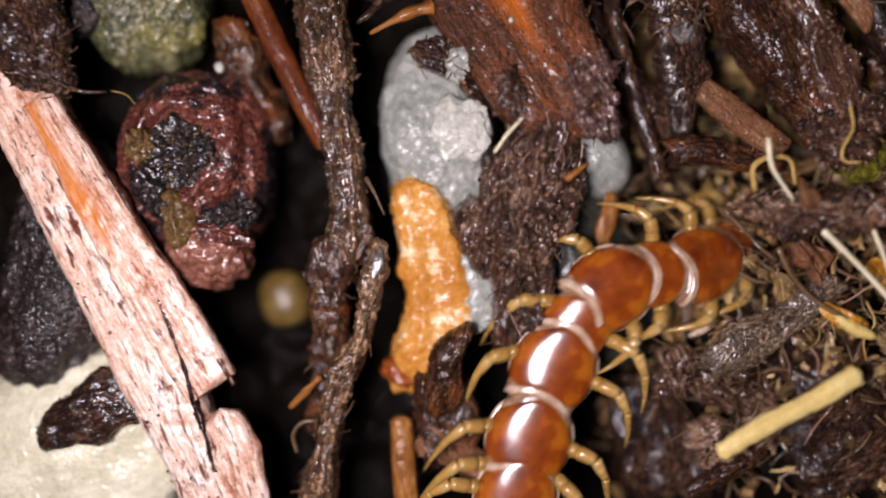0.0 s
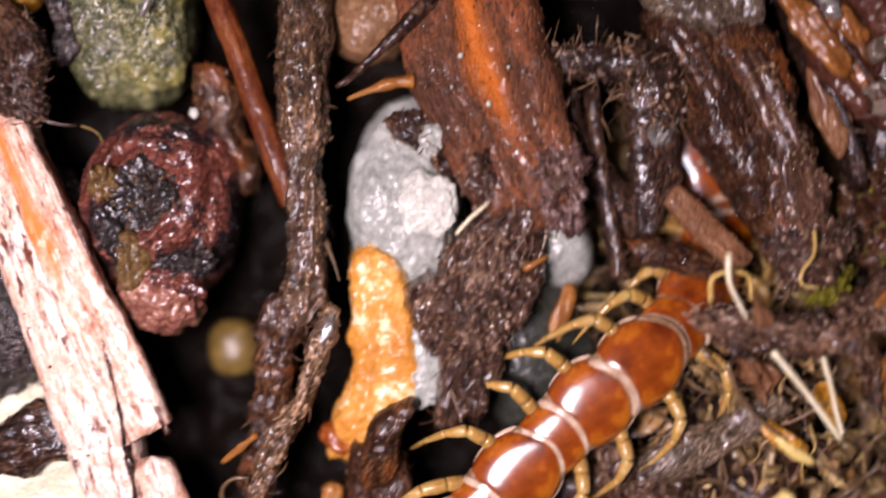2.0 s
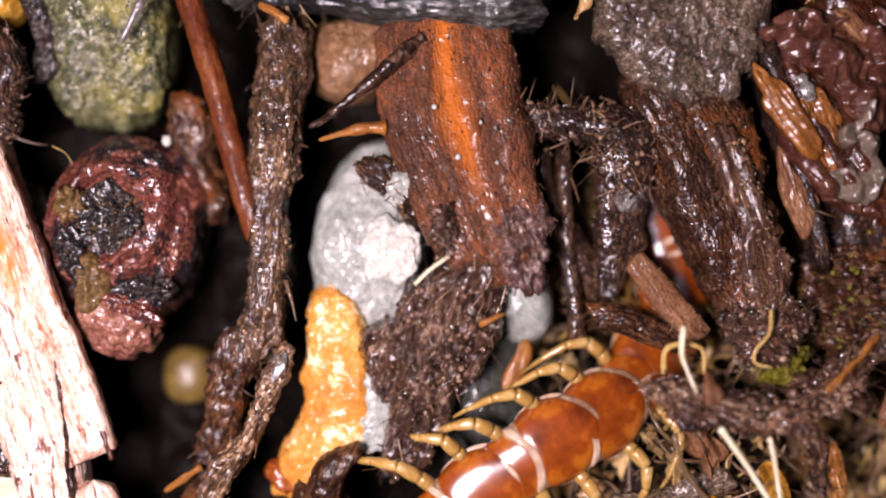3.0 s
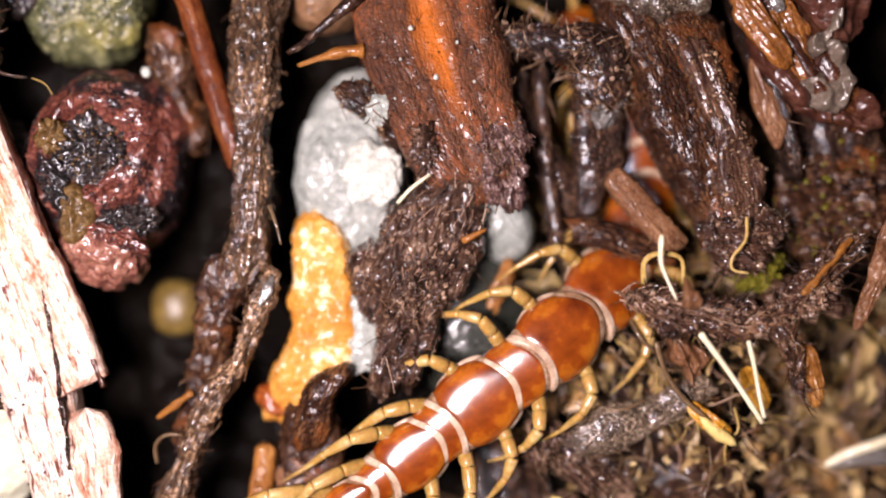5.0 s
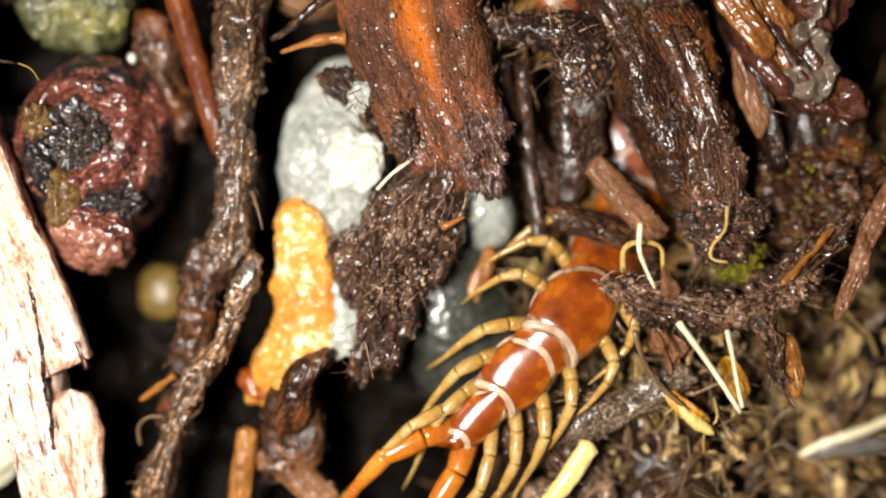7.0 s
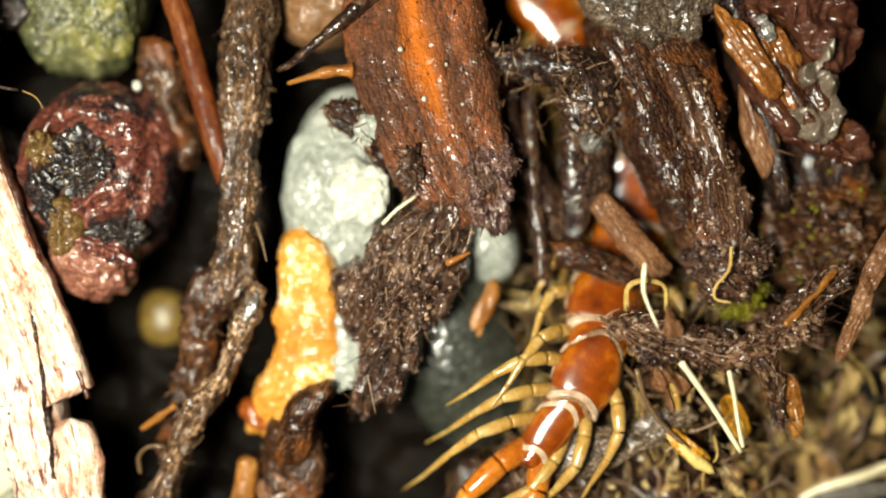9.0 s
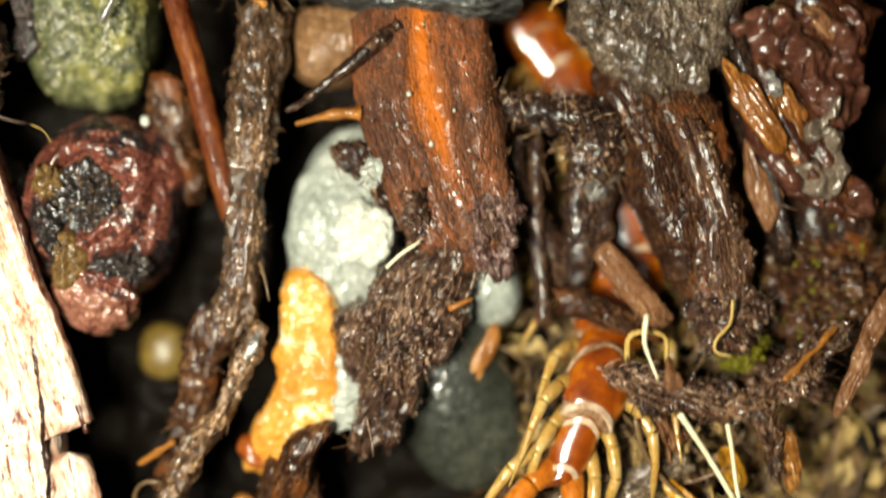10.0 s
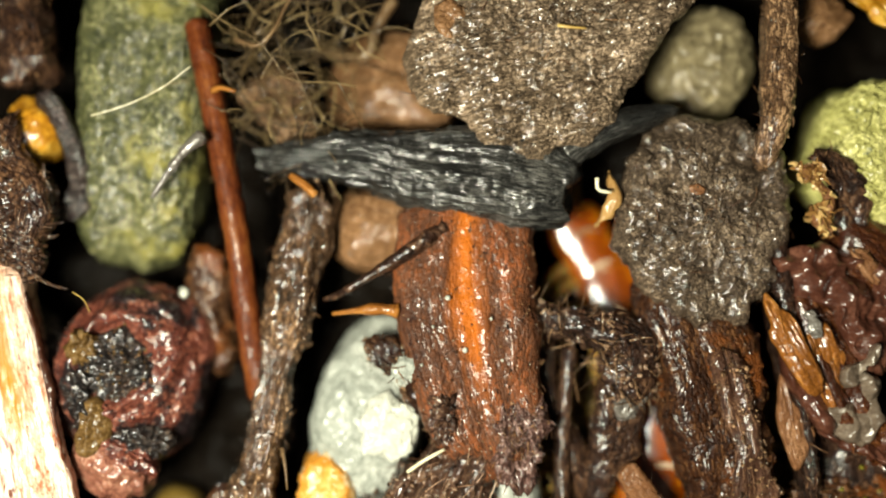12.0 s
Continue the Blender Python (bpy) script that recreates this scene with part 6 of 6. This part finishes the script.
# where these places of the body lie, second by second
BODY_WAY = [
    (0.0, [(-6.22, -18.03, 0.9), (-5.03, -15.29, 0.9), (-3.72, -12.58, 0.9), (-2.69, -10.07, 0.9), (-1.11, -7.17, 0.9), (1.8, -4.3, 0.9), (6.1, -4.0, -0.2), (10.0, -2.5, -4.0)]),
    (0.5, [(-6.74, -16.33, 0.9), (-4.94, -13.66, 0.9), (-1.55, -10.2, 0.9), (1.5, -6.65, 0.9), (3.4, -4.65, 0.9), (6.56, -2.12, 0.42), (9, 0.67, -1.68), (10.61, 3.64, -2.3)]),
    (1.0, [(-6.94, -15.67, 0.9), (-4.67, -13.07, 0.9), (-1.86, -10.07, 0.9), (1.51, -6.42, 0.9), (3.49, -4.15, 0.9), (6.52, -1.75, 0.17), (8.75, 1.69, -2.16), (8.95, 4.81, -2.3)]),
    (1.5, [(-6.39, -14.75, 0.9), (-4.13, -12.37, 0.9), (-1.35, -9.59, 0.9), (1.81, -5.81, 0.9), (3.56, -3.87, 0.9), (6.5, -1.41, -0.09), (8.81, 1.97, -2.26), (8.53, 5.65, -2.3)]),
    (2.0, [(-5.79, -12.7, 0.9), (-3.07, -10.68, 0.9), (0.03, -8.09, 0.9), (3.39, -5.15, 0.9), (5.5, -3.58, 0.87), (8.43, -1.02, -0.82), (9.84, 1.71, -2.3), (9.28, 5.61, -2.3)]),
    (2.5, [(-4.12, -10.9, 0.9), (-1.57, -8.92, 0.9), (1.1, -6.57, 0.9), (3.72, -4.54, 0.9), (5.7, -3.01, 0.74), (8.12, -0.47, -1.22), (9.54, 2.31, -2.3), (8.94, 5.9, -2.3)]),
    (3.0, [(-4.68, -10.91, 0.9), (-1.9, -8.68, 0.9), (1.05, -6.49, 0.9), (4.09, -4.23, 0.89), (6.12, -3.11, 0.24), (8.48, -0.68, -1.46), (9.62, 2.8, -2.3), (8.5, 6.78, -2.3)]),
    (3.5, [(-5.33, -10.51, 0.9), (-2.54, -8.31, 0.9), (0.96, -5.61, 0.9), (4.25, -2.9, 0.67), (6.26, -2.09, -0.2), (8.55, 0.11, -1.69), (9.29, 3.4, -2.3), (8.21, 6.94, -2.3)]),
    (5.5, [(-3.62, -11.1, 0.9), (-0.81, -8.79, 0.9), (1.96, -6.47, 0.9), (5.56, -3.66, 0.9), (7.78, -0.99, -0.46), (9.33, 2.81, -2.3), (8.54, 7.57, -2.3), (5.75, 11.77, -3.2)]),
    (6.0, [(-1.84, -10.05, 0.9), (0.37, -7.96, 0.9), (3.23, -5.14, 0.9), (6.51, -2.32, 0.8), (8.45, 0.25, -1.01), (9.48, 3.94, -2.3), (8.1, 8.43, -2.53), (5.52, 12.6, -3.2)]),
    (6.5, [(0.34, -9.25, 0.9), (2.42, -7.17, 0.9), (4.92, -4.72, 0.9), (7.32, -1.5, -0.29), (8.72, 0.68, -1.91), (9.21, 4.67, -2.3), (7.31, 9.25, -2.75), (5.36, 13.37, -3.2)]),
    (7.0, [(2.33, -7.57, 0.9), (4.06, -5.65, 0.9), (6.43, -3.02, 0.84), (8.26, -0.43, -0.9), (9.29, 1.41, -2.1), (9.34, 5.62, -2.3), (7.28, 9.96, -2.93), (5.14, 13.78, -3.2)]),
    (9.0, [(5.41, -6.48, 0.9), (6.93, -4.07, 0.9), (7.93, -0.96, -0.53), (9.14, 1.86, -2.27), (9.4, 3.97, -2.3), (8.66, 7.11, -2.3), (6.72, 10.64, -3.16), (4.77, 13.42, -3.2)]),
    (9.5, [(6, -6.17, 0.9), (7.07, -3.69, 0.9), (8.07, -0.7, -0.75), (9.23, 1.92, -2.28), (9.49, 3.98, -2.3), (8.76, 7.12, -2.3), (6.81, 10.51, -3.12), (4.79, 13.02, -3.2)]),
    (10.0, [(6.48, -5.04, 0.9), (7.36, -2.58, 0.66), (8.3, 0.39, -1.68), (9.11, 3.04, -2.3), (9.27, 5.03, -2.3), (8.3, 8.17, -2.53), (6.09, 11.36, -3.2), (4.06, 13.95, -3.2)]),
]
# place on the body, length, half width of each shield, from the tail to the head
SHIELDS = [(-1.7, 1.3, 0.68), (0.0, 2.7, 0.95), (1.85, 1.0, 1.08), (3.75, 2.9, 1.46), (5.95, 1.4, 1.52), (8.2, 3.3, 1.8), (10.5, 1.5, 1.7), (12.8, 3.1, 1.85),
           (15.8, 3.1, 1.85), (18.0, 1.4, 1.7), (20.1, 3.0, 1.8), (22.3, 1.3, 1.65), (24.5, 2.9, 1.7), (26.5, 1.1, 1.55), (28.0, 1.8, 1.55)]


def barrel(length, wide, high, ends=0.16, n=22, m=44, flat=0.55, swell=0.12, bow=0.0, level=0.76):
    """A closed shield; x runs forward, its sides swell, its back stays level, its underside is flatter. bow: how far its middle leads its sides."""
    u = np.linspace(-1, 1, n)
    u = np.sign(u) * np.abs(u) ** 0.7
    close = np.clip((np.abs(u) - 0.72) / 0.28, 0, 1) ** 2
    fy = (1 - swell * np.abs(u) ** 2.4) * (1 - ends * close)
    fz = (1 - 0.04 * swell * u**2) * (1 - 1.1 * ends * close**2)
    ang = np.linspace(0, 2 * np.pi, m, endpoint=False)
    y = np.cos(ang)[None] * wide * fy[:, None]
    z = (np.sign(np.sin(ang)) * np.abs(np.sin(ang)) ** level)[None] * high * fz[:, None]
    z = np.where(z < 0, z * flat, z)
    x = (u * length / 2)[:, None] + bow * (1 - np.cos(ang)[None] ** 2) - 0.5 * bow
    v = np.stack([x, y, z], -1).reshape(-1, 3)
    v = np.vstack([v, v[:m].mean(0), v[-m:].mean(0)])
    uv = np.vstack([np.c_[np.repeat(u * length, m), np.tile(ang * wide, n)], [[0, 0], [0, 0]]])
    return v, ring_faces(n, m), uv


def local_mesh(name, verts, faces, uv, mat):
    me = bpy.data.meshes.new(name)
    me.from_pydata((np.asarray(verts) * MM).tolist(), [], outward(verts, faces))
    layer = me.uv_layers.new(name="uv")
    loops = np.empty(len(me.loops), np.int32)
    me.loops.foreach_get("vertex_index", loops)
    layer.data.foreach_set("uv", np.asarray(uv, np.float32)[loops].ravel())
    me.polygons.foreach_set("use_smooth", [True] * len(me.polygons))
    me.materials.append(mat)
    return me


def child(name, me, parent, label="", m=None):
    ob = new(name, me)
    ob.parent = parent
    if m is not None:
        ob.matrix_basis = m
    return tagged(ob, label)


def leg_mesh(name, side, size, back, girth=1.0, mat=None):
    """A jointed leg that goes out to one side and bends down; back: how far its tip trails."""
    k = size * side
    joints = [(0, 0, 0), (0.2 * size, 0.65 * k, 0.35 * size), (0.35 * size, 1.45 * k, 0.55 * size), (-0.05 * size - 0.4 * back, 2.3 * k, 0.35 * size), (-0.75 * size - back, 3.05 * k, -0.45 * size),
              (-1.35 * size - 1.4 * back, 3.5 * k, -1.2 * size)]
    if size > 1:
        joints = [(0, 0, 0), (0.15 * size, 0.7 * k, 0.3 * size), (0.15 * size, 1.6 * k, 0.42 * size), (-0.1 * size - 0.3 * back, 2.5 * k, 0.15 * size), (-0.4 * size - 0.8 * back, 3.35 * k, -0.4 * size),
                  (-0.6 * size - 1.2 * back, 4.1 * k, -0.9 * size)]
    radii = [0.32, 0.33, 0.28, 0.19, 0.11, 0.03]
    pieces = []
    for i in range(5):
        a, b = np.array(joints[i]), np.array(joints[i + 1])
        mid = (a + b) / 2
        v, f, uv = tube([tuple(a), tuple(mid), tuple(b)], 1, 1, 9, i, 0.0, 0.12)
        n = (len(v) - 2) // 9
        t = np.linspace(0, 1, n)
        r = (radii[i] * (1 - t) + radii[i + 1] * t) * (0.87 + 0.2 * np.sin(np.pi * np.clip(t * 0.8 + 0.14, 0, 1)))
        line = a[None] * (1 - t[:, None]) + b[None] * t[:, None]
        c = v[:-2].reshape(n, 9, 3)
        centre = c.mean(1, keepdims=True)
        c = line[:, None] + (c - centre) * r[:, None, None] * girth * (0.9 if size < 1.5 else 0.85)
        v = np.vstack([c.reshape(-1, 3), a, b])
        pieces.append((v, f, uv + i))
    verts, faces, uvs, o = [], [], [], 0
    for v, f, uv in pieces:
        verts.append(v)
        uvs.append(uv)
        faces += [tuple(q + o for q in g) for g in f]
        o += len(v)
    return local_mesh(name, np.vstack(verts), faces, np.vstack(uvs), mat or LEG_SKIN)


def body_point(keys, c):
    """A place on the body's line at distance c from the last long shield, by smooth cubic pieces."""
    at = np.array(BODY_AT)
    p = np.array(keys)
    if c <= at[0]:
        return p[0] + (p[1] - p[0]) / (at[1] - at[0]) * (c - at[0])
    if c >= at[-1]:
        return p[-1] + (p[-1] - p[-2]) / (at[-1] - at[-2]) * (c - at[-1])
    slope = np.gradient(p, at, axis=0)
    i = min(int(np.searchsorted(at, c, side="right")) - 1, len(at) - 2)
    h = at[i + 1] - at[i]
    t = (c - at[i]) / h
    return ((2 * t**3 - 3 * t**2 + 1) * p[i] + (t**3 - 2 * t**2 + t) * h * slope[i] + (3 * t**2 - 2 * t**3) * p[i + 1] + (t**3 - t**2) * h * slope[i + 1])


def body_pose(keys, c):
    p = body_point(keys, c)
    d = body_point(keys, c + 0.5) - body_point(keys, c - 0.5)
    x = Vector(d).normalized()
    y = Vector((0, 0, 1)).cross(x).normalized()
    z = x.cross(y)
    m = Matrix((x, y, z)).transposed().to_4x4()
    m.translation = Vector(p - np.array([0, 0, 0.95])) * MM
    return m


centipede = tagged(new("centipede"), "glossy chestnut-brown centipede with amber legs crawling under bark", "centipede")
TRUNKS, LEGS = [], []
LEG_MESH = {}
for number, (c, length, wide) in enumerate(SHIELDS):
    wide = wide * 0.99
    tail = number == 0
    long = length > 2
    high = 1.0 if number > 3 else (0.72, 0.8, 0.8, 0.95)[number]
    bow = 0.5 if long else 0.6
    trunk = child("trunk_segment", local_mesh("trunk_segment", *barrel(length * 1.05 + 0.3, wide * 0.9, 0.9 * high, 0.1, bow=bow), CHITIN if tail else MEMBRANE), centipede, "pale tan segment")
    child("shield", local_mesh("shield", *barrel(length * (1.0 if long else 0.96), wide * (1.0 if long else 0.9), (1.02 if long else 0.95) * high, 0.14, flat=0.12, swell=0.32 if long else 0.04, bow=bow), CHITIN), trunk, "glossy chestnut back shield")
    v, f, uv = barrel(0.36, wide * 0.85, 0.97 * high, 0.3, n=10, flat=0.12, swell=0.0, bow=bow)
    if not tail:
        child("margin", local_mesh("margin", v, f, uv, RIM), trunk, "pale glossy rear margin", Matrix.Translation((-length * 0.5 * MM, 0, 0)))
    if long:
        # the side rim's pale colour stands in for the gleam along the shield
        v, f, uv = barrel(length * 0.94, wide * 1.05, 0.16, 0.1, flat=1.0, swell=0.27, bow=0.15)
        child("rim", local_mesh("rim", v, f, uv, RIM), trunk, "side rim of the shield, paled for its highlight")
    TRUNKS.append((trunk, c))
    for side in (1, -1):
        size = (2.0, 1.7, 1.5, 1.3, 1.2)[number] if number < 5 else (1.0 if number < 10 else 0.75)
        key = (side, size)
        if key not in LEG_MESH:
            LEG_MESH[key] = leg_mesh("leg", side, size, 0.9 if tail else (0.45 if size > 1 else 0.1), 1.9 if tail else 1.1, LEG_AMBER if tail else None)
        leg = child("leg", LEG_MESH[key], trunk, "jointed amber leg")
        LEGS.append((leg, number, side, wide))
# head with two feelers
head_trunk = child("head", local_mesh("head", *barrel(2.6, 1.5, 0.85, 0.35, swell=0.3), CHITIN), centipede, "rounded chestnut head")
TRUNKS.append((head_trunk, 30.3))
for side in (1, -1):
    v, f, uv = tube([(1.0, 0.5 * side, 0.2), (2.6, 1.2 * side, 0.5), (4.5, 2.4 * side, 0.3), (6.0, 3.0 * side, -0.3)], 0.22, 0.06, 7, 3)
    child("feeler", local_mesh("feeler", v, f, uv, LEG_SKIN), head_trunk, "beaded amber feeler")

# the loose straw that the legs push along
straw = loft("straw", [(-3.4, 0, 0.45, 0.85, 0.8), (-1.2, 0.06, 0.45, 0.9, 0.85), (1.2, -0.05, 0.45, 0.85, 0.8), (3.4, 0, 0.45, 0.95, 0.85)], STRAW,
             "short broken yellow straw lying on the litter", "straw", seed=5, power=2.3, lump=0.03, ridge=0.04, rag=0.12, edge=0.04, taper=0.05)


def motions():
    # the body follows its way; the last place is held
    times = [t for t, _ in BODY_WAY] + [11.0, 12.0]
    ways = [k for _, k in BODY_WAY] + [BODY_WAY[-1][1]] * 2
    for ob, c in TRUNKS:
        walk(ob, [(t, body_pose(k, c)) for t, k in zip(times, ways)])
    # legs swing with the way that the body has made
    gone = [0.0]
    for a, b in zip(ways, ways[1:]):
        gone.append(gone[-1] + float(np.mean(np.linalg.norm(np.array(b)[2:6] - np.array(a)[2:6], axis=1))))
    for leg, number, side, wide in LEGS:
        tail = number == 0
        base = (72 if side > 0 else 80) if tail else (74, 70, 63, 55, 46)[number] if number < 5 else (36 - 2 * (number - 5) if number < 10 else 30)
        rnd = random.Random(number * 2 + (side > 0))
        base, late = base + (0 if tail else rnd.uniform(-9, 9)), rnd.uniform(-0.8, 0.8)
        rows = []
        for k in range(49):
            t = k * 0.25
            phase = 2 * math.pi * (np.interp(t, times, gone) / 4.2 + number * 0.145) + late + (math.pi if side < 0 else 0)
            swing = (4 if tail else 19) * math.sin(phase)
            lift = 0 if tail else 9 * max(0, math.cos(phase))
            rows.append((t, pose(0, side * wide * (0.6 if tail else 0.8) * MM, -0.1 * MM, side * lift, 0, side * (base + swing))))
        walk(leg, rows)
    walk(straw, [(t, pose(x * MM, y * MM, z * MM, 0, 0, a)) for t, x, y, z, a in (
        (0.0, 8.1, -10.6, 1.2, 21), (0.5, 8.5, -11.0, 1.2, 24), (1.0, 8.4, -11.0, 1.2, 25), (1.5, 8.2, -10.7, 1.2, 32), (2.0, 8.4, -11.2, 1.2, 33), (3.5, 6.0, -14.0, 0.6, 45),
        (5.5, 2.8, -13.0, 0.2, 57), (6.0, 3.6, -12.6, 0.2, 57), (6.5, 4.0, -12.3, 0.2, 57), (7.0, 5.3, -11.5, 0.2, 56), (8.8, 3.0, -16.5, 0.0, 56), (12.0, 3.0, -16.5, 0.0, 56))])


motions()
